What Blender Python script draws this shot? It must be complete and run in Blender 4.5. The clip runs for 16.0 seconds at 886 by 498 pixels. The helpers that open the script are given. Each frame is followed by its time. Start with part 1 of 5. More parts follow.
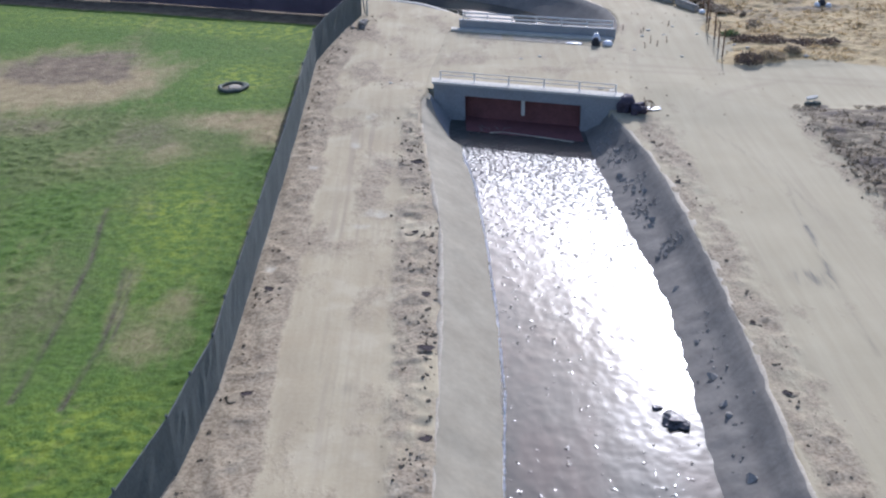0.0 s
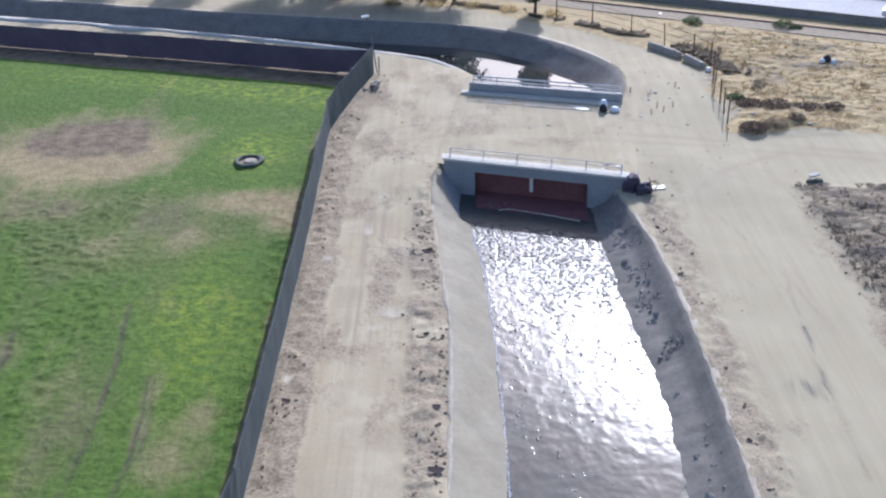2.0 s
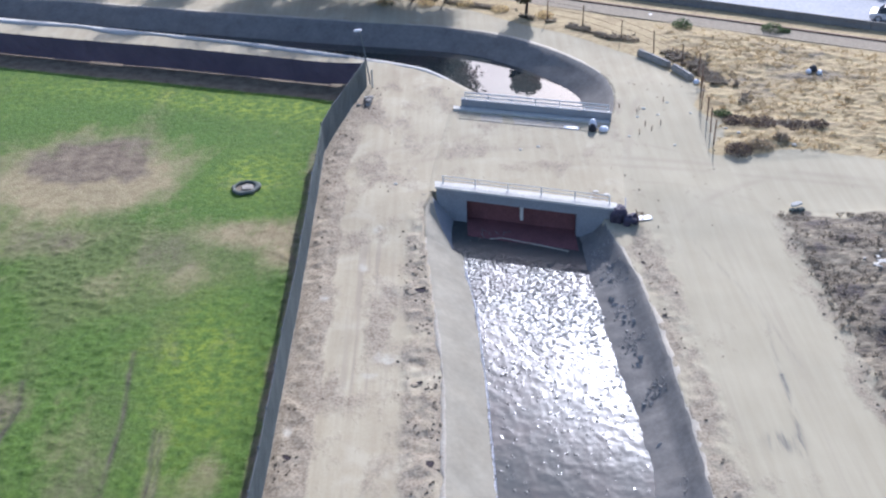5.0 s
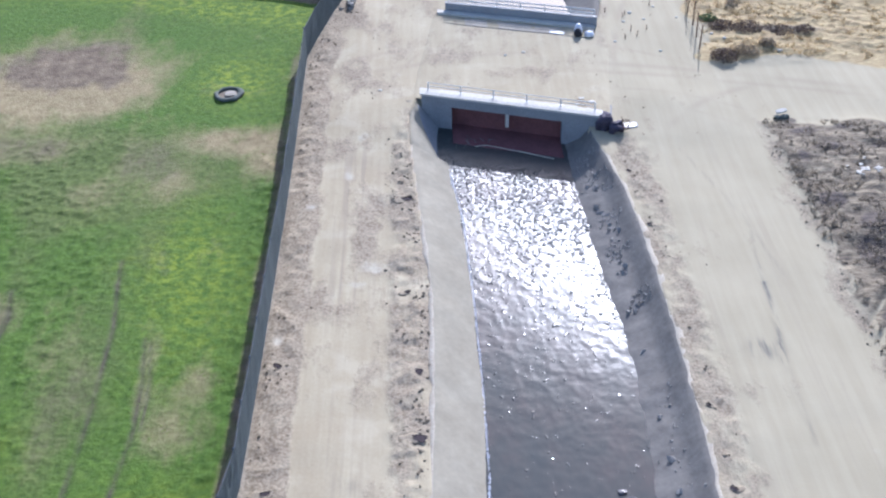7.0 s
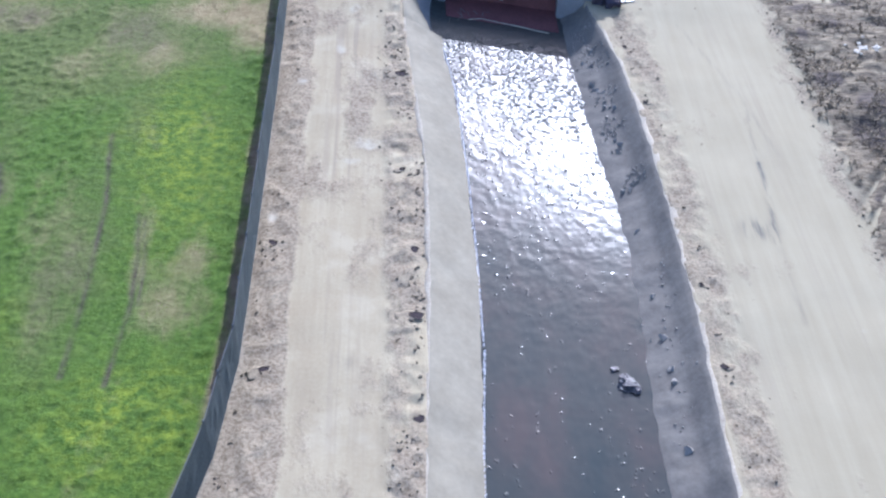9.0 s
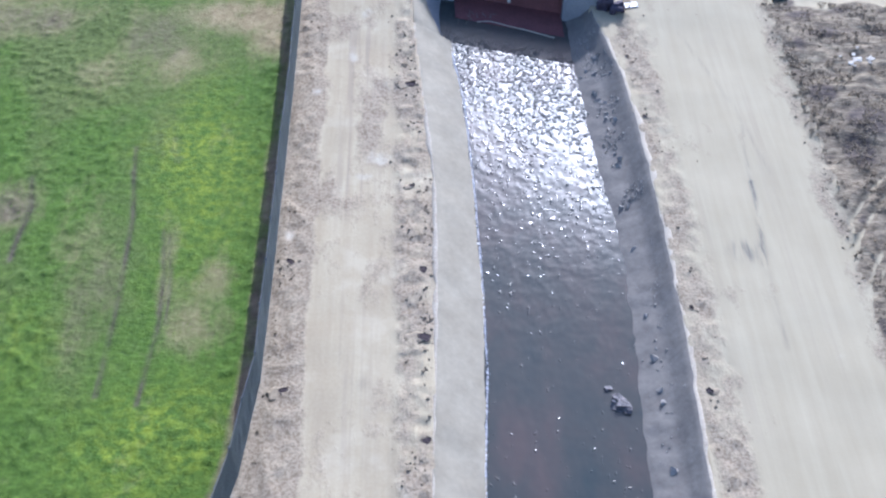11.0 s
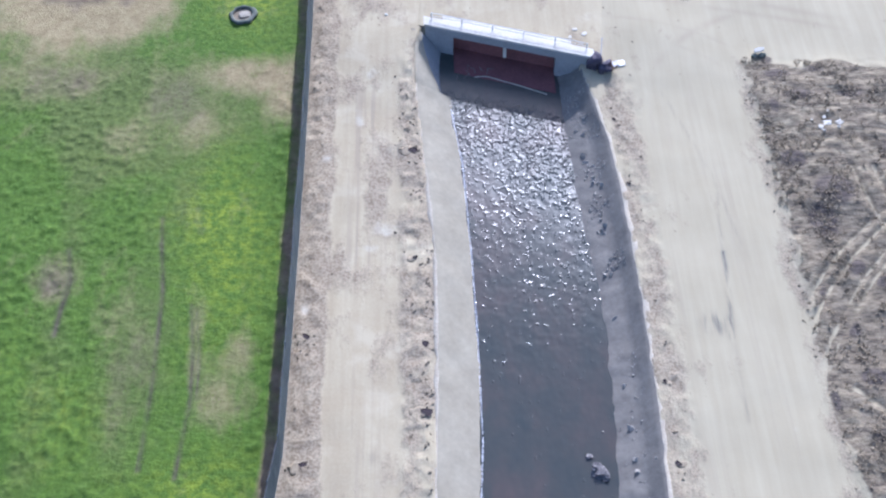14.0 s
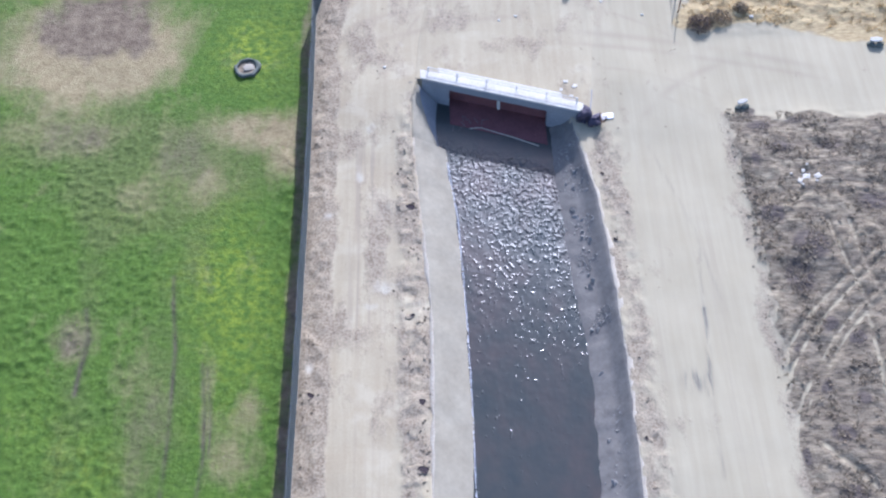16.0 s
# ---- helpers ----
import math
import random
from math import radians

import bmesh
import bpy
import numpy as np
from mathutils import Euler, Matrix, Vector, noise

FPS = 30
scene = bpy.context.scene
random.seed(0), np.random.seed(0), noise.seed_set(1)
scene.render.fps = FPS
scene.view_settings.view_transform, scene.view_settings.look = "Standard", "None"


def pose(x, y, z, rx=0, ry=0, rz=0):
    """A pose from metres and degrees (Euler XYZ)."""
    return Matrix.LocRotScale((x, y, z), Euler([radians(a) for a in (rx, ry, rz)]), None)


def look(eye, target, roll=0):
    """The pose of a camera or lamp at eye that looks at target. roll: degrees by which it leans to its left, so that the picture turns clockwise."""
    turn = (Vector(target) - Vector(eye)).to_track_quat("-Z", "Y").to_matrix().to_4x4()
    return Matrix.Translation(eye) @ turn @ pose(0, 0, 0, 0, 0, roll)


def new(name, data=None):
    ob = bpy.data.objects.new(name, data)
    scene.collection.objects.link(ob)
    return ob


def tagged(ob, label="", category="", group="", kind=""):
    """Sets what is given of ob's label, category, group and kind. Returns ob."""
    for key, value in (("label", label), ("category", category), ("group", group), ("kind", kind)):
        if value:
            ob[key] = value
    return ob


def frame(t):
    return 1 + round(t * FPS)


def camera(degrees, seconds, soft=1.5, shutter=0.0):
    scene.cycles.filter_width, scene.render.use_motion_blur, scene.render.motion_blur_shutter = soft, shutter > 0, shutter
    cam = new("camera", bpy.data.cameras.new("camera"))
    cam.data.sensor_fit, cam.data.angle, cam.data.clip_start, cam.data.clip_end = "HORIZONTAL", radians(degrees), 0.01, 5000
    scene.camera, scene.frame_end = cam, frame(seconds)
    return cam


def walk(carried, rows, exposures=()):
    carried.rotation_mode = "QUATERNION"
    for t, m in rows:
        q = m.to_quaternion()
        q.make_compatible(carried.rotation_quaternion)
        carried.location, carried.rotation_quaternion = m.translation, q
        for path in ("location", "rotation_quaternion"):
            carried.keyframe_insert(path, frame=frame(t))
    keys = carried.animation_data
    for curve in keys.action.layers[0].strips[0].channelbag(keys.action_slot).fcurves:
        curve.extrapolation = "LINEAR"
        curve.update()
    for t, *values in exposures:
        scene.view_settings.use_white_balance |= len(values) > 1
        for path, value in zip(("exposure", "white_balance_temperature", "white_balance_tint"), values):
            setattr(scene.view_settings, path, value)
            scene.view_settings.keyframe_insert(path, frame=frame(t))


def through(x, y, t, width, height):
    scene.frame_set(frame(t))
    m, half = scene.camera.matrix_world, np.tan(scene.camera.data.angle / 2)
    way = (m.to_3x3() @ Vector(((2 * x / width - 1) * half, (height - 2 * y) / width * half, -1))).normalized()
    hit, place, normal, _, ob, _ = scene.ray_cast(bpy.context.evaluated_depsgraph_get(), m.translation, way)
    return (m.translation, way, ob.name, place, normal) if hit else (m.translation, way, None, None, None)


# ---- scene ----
cam = camera(43.1, 16.0, soft=2.3)
PATH = [
    (0, (-0.542, -1.07, 22.932), (-0.537, 0.719, 22.038), -1.1),
    (0.5, (-0.45, -0.88, 24.058), (-0.453, 0.905, 23.157), -1.2),
    (1, (-0.369, -0.598, 25.548), (-0.379, 1.184, 24.641), -1.3),
    (1.5, (-0.331, -0.342, 27.229), (-0.344, 1.436, 26.315), -1.4),
    (2, (-0.193, -0.106, 29.113), (-0.214, 1.667, 28.186), -1.7),
    (2.5, (-0.041, 0.123, 30.982), (-0.068, 1.89, 30.044), -1.9),
    (3, (0.007, 0.494, 32.845), (-0.022, 2.254, 31.896), -1.9),
    (4.25, (0.060, 0.820, 34.950), (0.040, 2.556, 33.958), -1.9),
    (5.5, (0.095, 0.989, 35.365), (0.084, 2.692, 34.317), -2.0),
    (6, (0.042, 1.01, 35.646), (0.037, 2.693, 34.566), -2.0),
    (6.5, (-0.209, 1.095, 35.698), (-0.199, 2.741, 34.562), -1.7),
    (7, (-0.391, 1.054, 35.742), (-0.371, 2.672, 34.567), -1.4),
    (7.5, (-0.878, 1.302, 35.74), (-0.837, 2.866, 34.494), -0.6),
    (8, (-1.057, 1.32, 35.656), (-1.009, 2.85, 34.369), -0.3),
    (8.5, (-1.231, 1.334, 35.585), (-1.176, 2.835, 34.265), -0.0),
    (9.75, (-1.200, 1.720, 37.670), (-1.155, 3.146, 36.268), 0.0),
    (11, (-1.12, 2.678, 42.072), (-1.086, 4.041, 40.608), 0.0),
    (11.5, (-1.153, 3.142, 43.845), (-1.12, 4.48, 42.359), 0.1),
    (12, (-1.224, 3.639, 45.685), (-1.188, 4.953, 44.177), 0.2),
    (12.5, (-1.108, 4.193, 47.551), (-1.073, 5.482, 46.022), 0.2),
    (13, (-1.067, 4.769, 49.414), (-1.037, 6.035, 47.867), 0.0),
    (13.5, (-0.945, 5.334, 51.255), (-0.922, 6.581, 49.691), -0.3),
    (14, (-0.917, 6.03, 53.073), (-0.89, 7.255, 51.492), -0.3),
    (14.5, (-0.719, 6.711, 54.884), (-0.693, 7.919, 53.291), -0.4),
    (15, (-0.556, 7.448, 56.714), (-0.535, 8.641, 55.108), -0.6),
    (15.5, (-0.332, 8.214, 58.529), (-0.315, 9.391, 56.912), -0.9),
    (16, (-0.076, 8.853, 59.94), (-0.064, 10.015, 58.312), -1.2),
]
walk(cam, [(t, look(eye, target, roll)) for t, eye, target, roll in PATH],
     exposures=[(0, 0.22, 5500, 17), (3, 0.54, 5400, 18), (5.5, 0.6, 5380, 18), (7, 0.67, 5310, 18), (7.5, 0.62, 5200, 17), (8, 0.70, 5160, 18), (8.5, 0.72, 5150, 18), (11, 0.75, 5150, 18), (16, 0.77, 5190, 20)])

# ---- light and exposure ----
SUN_AZ, SUN_EL = 14.0, 29.0        # degrees: azimuth to the right of +y, elevation
world = bpy.data.worlds.new("sky")
scene.world = world
world.use_nodes = True
wn = world.node_tree
sky = wn.nodes.new("ShaderNodeTexSky")
sky.sky_type = 'NISHITA'
sky.sun_disc = False
sky.sun_elevation = radians(SUN_EL)
sky.sun_rotation = radians(SUN_AZ)
sky.dust_density = 2.0
wn.links.new(sky.outputs[0], wn.nodes["Background"].inputs[0])
wn.nodes["Background"].inputs[1].default_value = 0.15
sun_data = bpy.data.lights.new("sun", 'SUN')
sun_data.energy, sun_data.angle, sun_data.color = 4.2, radians(0.53), (1.0, 0.955, 0.89)
sun = new("sun", sun_data)
sun.matrix_world = look((0, 0, 80), (-math.sin(radians(SUN_AZ)) * math.cos(radians(SUN_EL)),
                                    -math.cos(radians(SUN_AZ)) * math.cos(radians(SUN_EL)),
                                    80 - math.sin(radians(SUN_EL))))


# ---- small tools ----
def lattice(ix, iy, seed):
    h = (ix * 374761393 + iy * 668265263 + seed * 974711) & 0x7FFFFFFF
    h = ((h ^ (h >> 13)) * 1274126177) & 0x7FFFFFFF
    return ((h ^ (h >> 16)) & 0xFFFF) / 65535.0


def field(x, y, size, seed=0):
    """Smooth value noise, -1 to 1, with cells of the given size in metres."""
    u, v = np.asarray(x, float) / size, np.asarray(y, float) / size
    i, j = np.floor(u).astype(np.int64), np.floor(v).astype(np.int64)
    f, g = u - i, v - j
    f, g = f * f * (3 - 2 * f), g * g * (3 - 2 * g)
    a, b = lattice(i, j, seed), lattice(i + 1, j, seed)
    c, d = lattice(i, j + 1, seed), lattice(i + 1, j + 1, seed)
    return ((a * (1 - f) + b * f) * (1 - g) + (c * (1 - f) + d * f) * g) * 2 - 1


def fbm(x, y, size, seed=0, octaves=3):
    return sum(field(x, y, size / 2 ** k, seed + k) * 0.5 ** k for k in range(octaves))


def ramp(v, a, b):
    s = np.clip((np.asarray(v, float) - a) / (b - a), 0, 1)
    return s * s * (3 - 2 * s)


def line_at(line, y):
    """x on a polyline of (y, x) rows at y."""
    return np.interp(y, [p[0] for p in line], [p[1] for p in line])


def inside(poly, x, y):
    """How deep points lie inside a closed polygon, in metres; negative outside."""
    x, y = np.asarray(x, float), np.asarray(y, float)
    d = np.full(x.shape, 1e9)
    odd = np.zeros(x.shape, bool)
    for (x0, y0), (x1, y1) in zip(poly, poly[1:] + poly[:1]):
        ex, ey = x1 - x0, y1 - y0
        s = np.clip(((x - x0) * ex + (y - y0) * ey) / (ex * ex + ey * ey), 0, 1)
        d = np.minimum(d, np.hypot(x - x0 - s * ex, y - y0 - s * ey))
        if ey:
            odd ^= ((y0 > y) != (y1 > y)) & (x < x0 + (y - y0) * ex / ey)
    return np.where(odd, d, -d)


def smooth_line(pts, step=0.5):
    """A smooth curve through points, in even steps."""
    out = []
    n = len(pts)
    for k in range(n - 1):
        p0, p1, p2, p3 = (Vector(pts[max(0, min(n - 1, k + q))]) for q in (-1, 0, 1, 2))
        m = max(1, int((p2 - p1).length / step))
        for q in range(m):
            s = q / m
            out.append(0.5 * (2 * p1 + (p2 - p0) * s + (2 * p0 - 5 * p1 + 4 * p2 - p3) * s * s + (3 * p1 - p0 - 3 * p2 + p3) * s ** 3))
    out.append(Vector(pts[-1]))
    return out


def part(name, bm, mat, parent=None, label="", smooth=False):
    me = bpy.data.meshes.new(name)
    bm.to_mesh(me)
    bm.free()
    if smooth:
        for p in me.polygons:
            p.use_smooth = True
    for m in (mat if isinstance(mat, (list, tuple)) else (mat,)):
        me.materials.append(m)
    ob = new(name, me)
    if parent is not None:
        ob.parent = parent
    if label:
        ob["label"] = label
    return ob


def sheet(name, verts, faces, mat, parent=None, smooth=True):
    me = bpy.data.meshes.new(name)
    me.from_pydata([tuple(v) for v in verts], [], [tuple(f) for f in faces])
    me.validate()
    me.polygons.foreach_set("use_smooth", [smooth] * len(me.polygons))
    me.materials.append(mat)
    ob = new(name, me)
    if parent is not None:
        ob.parent = parent
    return ob


def box(bm, m, sx, sy, sz, bevel=0.0):
    """A box of that size, standing on the origin of m, with worn edges."""
    r = bmesh.ops.create_cube(bm, size=1.0)
    bmesh.ops.transform(bm, matrix=m @ Matrix.Translation((0, 0, sz / 2)) @ Matrix.Diagonal((sx, sy, sz, 1)), verts=r["verts"])
    if bevel:
        es = list({e for v in r["verts"] for e in v.link_edges})
        bmesh.ops.bevel(bm, geom=es, offset=bevel, segments=2, affect='EDGES')


def rod(bm, a, b, r0, r1=None, seg=8):
    a, b = Vector(a), Vector(b)
    r = bmesh.ops.create_cone(bm, cap_ends=True, segments=seg, radius1=r0, radius2=r0 if r1 is None else r1, depth=(b - a).length)
    q = (b - a).to_track_quat('Z', 'Y').to_matrix().to_4x4()
    bmesh.ops.transform(bm, matrix=Matrix.Translation((a + b) / 2) @ q, verts=r["verts"])


def stone(bm, m, sx, sy, sz, seed, detail=2, rough=0.28):
    r = bmesh.ops.create_icosphere(bm, subdivisions=detail, radius=1.0)
    for v in r["verts"]:
        n = noise.noise(v.co * 1.3 + Vector((seed * 7.1, seed * 3.3, 0))) + 0.5 * noise.noise(v.co * 3.1 + Vector((0, seed * 5.7, seed)))
        v.co *= 1 + rough * n * 1.6
        v.co.x = max(-0.82, min(0.82, v.co.x))
        v.co.z = max(-0.7, min(0.75, v.co.z))
    bmesh.ops.transform(bm, matrix=m @ Matrix.Diagonal((sx, sy, sz, 1)), verts=r["verts"])


# ---- materials ----
HEAD = 0.327                       # slant of the two headwalls


def material(name, rough=0.9, metal=0.0):
    m = bpy.data.materials.new(name)
    m.use_nodes = True
    b = m.node_tree.nodes["Principled BSDF"]
    b.inputs["Roughness"].default_value, b.inputs["Metallic"].default_value = rough, metal
    b.inputs["Specular IOR Level"].default_value = 0.25
    return m, m.node_tree, b


def node(t, kind, **inputs):
    n = t.nodes.new(kind)
    for k, v in inputs.items():
        n.inputs[k.replace("_", " ")].default_value = v
    return n


def noise_at(t, size, detail=4.0, stretch=(1, 1, 1), rough=0.6, turn=0.0):
    """World-space noise with features of about that many metres."""
    g = t.nodes.new("ShaderNodeNewGeometry")
    mp = t.nodes.new("ShaderNodeMapping")
    mp.inputs["Scale"].default_value = [s / size for s in stretch]
    mp.inputs["Rotation"].default_value = (0, 0, turn)
    n = node(t, "ShaderNodeTexNoise", Scale=1.0, Detail=detail, Roughness=rough)
    t.links.new(g.outputs["Position"], mp.inputs[0])
    t.links.new(mp.outputs[0], n.inputs["Vector"])
    return n.outputs["Fac"]


def graded(t, fac, stops):
    r = t.nodes.new("ShaderNodeValToRGB")
    e = r.color_ramp.elements
    while len(e) < len(stops):
        e.new(0.5)
    for k, (p, c) in enumerate(stops):
        e[k].position, e[k].color = p, (*c, 1)
    t.links.new(fac, r.inputs[0])
    return r.outputs[0]


def mixed(t, fac, a, b, how='MIX'):
    m = t.nodes.new("ShaderNodeMix")
    m.data_type, m.blend_type = 'RGBA', how
    for sock, v in ((m.inputs[0], fac), (m.inputs[6], a), (m.inputs[7], b)):
        if isinstance(v, (int, float)):
            sock.default_value = v
        elif isinstance(v, tuple):
            sock.default_value = (*v, 1)
        else:
            t.links.new(v, sock)
    return m.outputs[2]


def maths(t, how, a, b=0.0, clamp=False):
    m = t.nodes.new("ShaderNodeMath")
    m.operation, m.use_clamp = how, clamp
    for sock, v in ((m.inputs[0], a), (m.inputs[1], b)):
        if isinstance(v, (int, float)):
            sock.default_value = v
        else:
            t.links.new(v, sock)
    return m.outputs[0]


def bumped(t, b, height, strength=0.5, distance=0.05):
    n = node(t, "ShaderNodeBump", Strength=strength, Distance=distance)
    t.links.new(height, n.inputs["Height"])
    t.links.new(n.outputs[0], b.inputs["Normal"])


def simple(name, c0, c1, size, rough=0.9, metal=0.0, bump=0.3, distance=0.02, fine=None, stretch=(1, 1, 1), grain=0.35):
    """Two tones in patches and a finer grain, with relief."""
    m, t, b = material(name, rough, metal)
    f = noise_at(t, size, 5, stretch)
    g = noise_at(t, (fine or size / 6), 3, stretch)
    col = graded(t, f, [(0.32, c0), (0.68, c1)])
    col = mixed(t, grain, col, graded(t, g, [(0.3, tuple(v * 0.6 for v in c0)), (0.7, tuple(min(0.9, v * 1.3) for v in c1))]))
    t.links.new(col, b.inputs["Base Color"])
    bumped(t, b, g, bump, distance)
    return m


def attr(t, name):
    a = t.nodes.new("ShaderNodeAttribute")
    a.attribute_name = name
    return a.outputs["Fac"]


def ground_material():
    m, t, b = material("earth", 0.95)
    def stepped(v, a, c):
        return graded(t, v, [(a, (0, 0, 0)), (c, (1, 1, 1))])
    def swayed(name, by, amount):
        return maths(t, 'ADD', attr(t, name), maths(t, 'MULTIPLY', maths(t, 'SUBTRACT', by, 0.5), amount))
    big, mid, fine = noise_at(t, 5.0, 5), noise_at(t, 0.9, 4), noise_at(t, 0.16, 3)
    lumps = noise_at(t, 2.2, 6, (1, 0.55, 1), 0.7)
    streak = noise_at(t, 0.55, 5, (1, 0.045, 1), 0.65)
    wheel = noise_at(t, 0.27, 3, (1, 0.02, 1), 0.55)
    # bare packed dirt, light, with wheel streaks along the roads
    dirt = graded(t, big, [(0.3, (0.317, 0.257, 0.161)), (0.5, (0.378, 0.322, 0.208)), (0.7, (0.429, 0.372, 0.248))])
    dirt = mixed(t, 0.4, dirt, graded(t, streak, [(0.3, (0.303, 0.248, 0.159)), (0.5, (0.39, 0.335, 0.221)), (0.7, (0.487, 0.432, 0.3))]))
    dirt = mixed(t, 0.12, dirt, graded(t, fine, [(0.3, (0.248, 0.195, 0.137)), (0.7, (0.514, 0.444, 0.344))]))
    dirt = mixed(t, maths(t, 'MULTIPLY', stepped(noise_at(t, 3.0, 3), 0.55, 0.66), 0.35), dirt, (0.495, 0.439, 0.318))
    # paler, greyer silt on the far side of the channel
    pale = graded(t, big, [(0.3, (0.342, 0.298, 0.197)), (0.7, (0.406, 0.356, 0.243))])
    pale = mixed(t, 0.3, pale, graded(t, streak, [(0.32, (0.302, 0.259, 0.171)), (0.68, (0.437, 0.39, 0.273))]))
    dirt = mixed(t, attr(t, "pale"), dirt, pale)
    # pressed wheel lines
    dirt = mixed(t, maths(t, 'MULTIPLY', maths(t, 'MULTIPLY', attr(t, "track"), stepped(wheel, 0.5, 0.62)), 0.55), dirt, (0.27, 0.225, 0.165))
    dirt = mixed(t, maths(t, 'MULTIPLY', attr(t, "rut"), 0.5), dirt, (0.27, 0.22, 0.16))
    # loose brown spoil at the margins
    spoil = graded(t, mid, [(0.28, (0.14, 0.108, 0.068)), (0.5, (0.25, 0.206, 0.135)), (0.72, (0.375, 0.325, 0.222))])
    spoil = mixed(t, 0.5, spoil, graded(t, fine, [(0.35, (0.10, 0.07, 0.05)), (0.6, (0.40, 0.33, 0.25))]))
    edge = stepped(swayed("spoil", lumps, 2.4), 0.32, 0.68)
    col = mixed(t, maths(t, 'MULTIPLY', edge, 0.85), dirt, spoil)
    col = mixed(t, maths(t, 'MULTIPLY', stepped(swayed("white", mid, 1.6), 0.3, 0.85), 0.5), col, (0.52, 0.485, 0.4))
    # turf: leafy patches of several greens, thin and grey where worn
    g1, g2, g3 = noise_at(t, 1.7, 5, (1, 1, 1), 0.65), noise_at(t, 0.34, 6, (1, 1, 1), 0.7), noise_at(t, 7.0, 4)
    turf = graded(t, g2, [(0.3, (0.038, 0.072, 0.0128)), (0.43, (0.0646, 0.115, 0.016)), (0.57, (0.0874, 0.15, 0.02)), (0.7, (0.122, 0.19, 0.032))])
    turf = mixed(t, maths(t, 'MULTIPLY', stepped(g1, 0.42, 0.6), 0.45), turf, graded(t, noise_at(t, 0.2, 3), [(0.35, (0.0456, 0.104, 0.0128)), (0.65, (0.0931, 0.172, 0.0216))]))
    turf = mixed(t, maths(t, 'MULTIPLY', stepped(swayed("worn", g1, 1.4), 0.3, 0.8), 0.6), turf, graded(t, g2, [(0.35, (0.0779, 0.092, 0.0288)), (0.65, (0.142, 0.158, 0.0528))]))
    yellow = maths(t, 'MULTIPLY', attr(t, "lush"), stepped(noise_at(t, 0.6, 4), 0.42, 0.62))
    turf = mixed(t, maths(t, 'MULTIPLY', yellow, 0.58), turf, graded(t, g1, [(0.35, (0.162, 0.225, 0.024)), (0.65, (0.323, 0.375, 0.032))]))
    bare = graded(t, mid, [(0.3, (0.225, 0.175, 0.09)), (0.7, (0.335, 0.275, 0.15))])
    core = graded(t, mid, [(0.3, (0.115, 0.085, 0.056)), (0.7, (0.235, 0.183, 0.118))])
    bare = mixed(t, stepped(swayed("churned_and_shade", lumps, 1.2), 0.35, 0.75), bare, core)
    turf = mixed(t, stepped(swayed("bare", lumps, 1.7), 0.12, 0.95), turf, bare)
    col = mixed(t, stepped(swayed("turf", g2, 0.5), 0.4, 0.6), col, turf)
    # straw and dead weeds
    s1, s2 = noise_at(t, 1.3, 6, (0.45, 1.2, 1), 0.65), noise_at(t, 0.25, 4, (0.5, 1.5, 1))
    straw = graded(t, s1, [(0.3, (0.16, 0.112, 0.055)), (0.46, (0.36, 0.275, 0.135)), (0.7, (0.53, 0.43, 0.225))])
    straw = mixed(t, 0.5, straw, graded(t, s2, [(0.35, (0.18, 0.12, 0.065)), (0.65, (0.56, 0.45, 0.25))]))
    col = mixed(t, stepped(swayed("straw", s1, 0.8), 0.4, 0.6), col, straw)
    s3 = noise_at(t, 0.55, 8, (0.45, 1.3, 1), 0.74, 0.55)
    weed = graded(t, s3, [(0.36, (0.065, 0.052, 0.038)), (0.47, (0.148, 0.12, 0.08)), (0.55, (0.245, 0.204, 0.132)), (0.66, (0.40, 0.342, 0.225))])
    weed = mixed(t, 0.35, weed, graded(t, s2, [(0.38, (0.05, 0.038, 0.03)), (0.62, (0.33, 0.275, 0.2))]))
    col = mixed(t, stepped(swayed("weed", s1, 0.9), 0.4, 0.6), col, weed)
    col = mixed(t, maths(t, 'MULTIPLY', stepped(swayed("dark_patches", s3, 1.6), 0.35, 0.65), 0.85), col, graded(t, s2, [(0.35, (0.038, 0.03, 0.03)), (0.65, (0.12, 0.098, 0.085))]))
    # wheel grooves cut into the turf
    col = mixed(t, maths(t, 'MULTIPLY', attr(t, "groove"), stepped(noise_at(t, 0.35, 4, (1, 0.2, 1)), 0.2, 0.45)), col, graded(t, mid, [(0.35, (0.05, 0.043, 0.032)), (0.65, (0.12, 0.10, 0.07))]))
    # dark oil and rubber marks
    col = mixed(t, maths(t, 'MULTIPLY', attr(t, "stain"), stepped(noise_at(t, 0.3, 4, (1, 0.12, 1)), 0.38, 0.62)), col, (0.095, 0.096, 0.092))
    t.links.new(col, b.inputs["Base Color"])
    rough = maths(t, 'ADD', maths(t, 'MULTIPLY', edge, 0.6), maths(t, 'ADD', attr(t, "weed"), maths(t, 'MULTIPLY', attr(t, "straw"), 0.6)), True)
    h = maths(t, 'MULTIPLY', maths(t, 'ADD', mid, fine), maths(t, 'ADD', maths(t, 'MULTIPLY', rough, 0.9), 0.10))
    h = maths(t, 'ADD', h, maths(t, 'MULTIPLY', g2, maths(t, 'MULTIPLY', attr(t, "turf"), 2.6)))
    bumped(t, b, h, 0.6, 0.08)
    return m


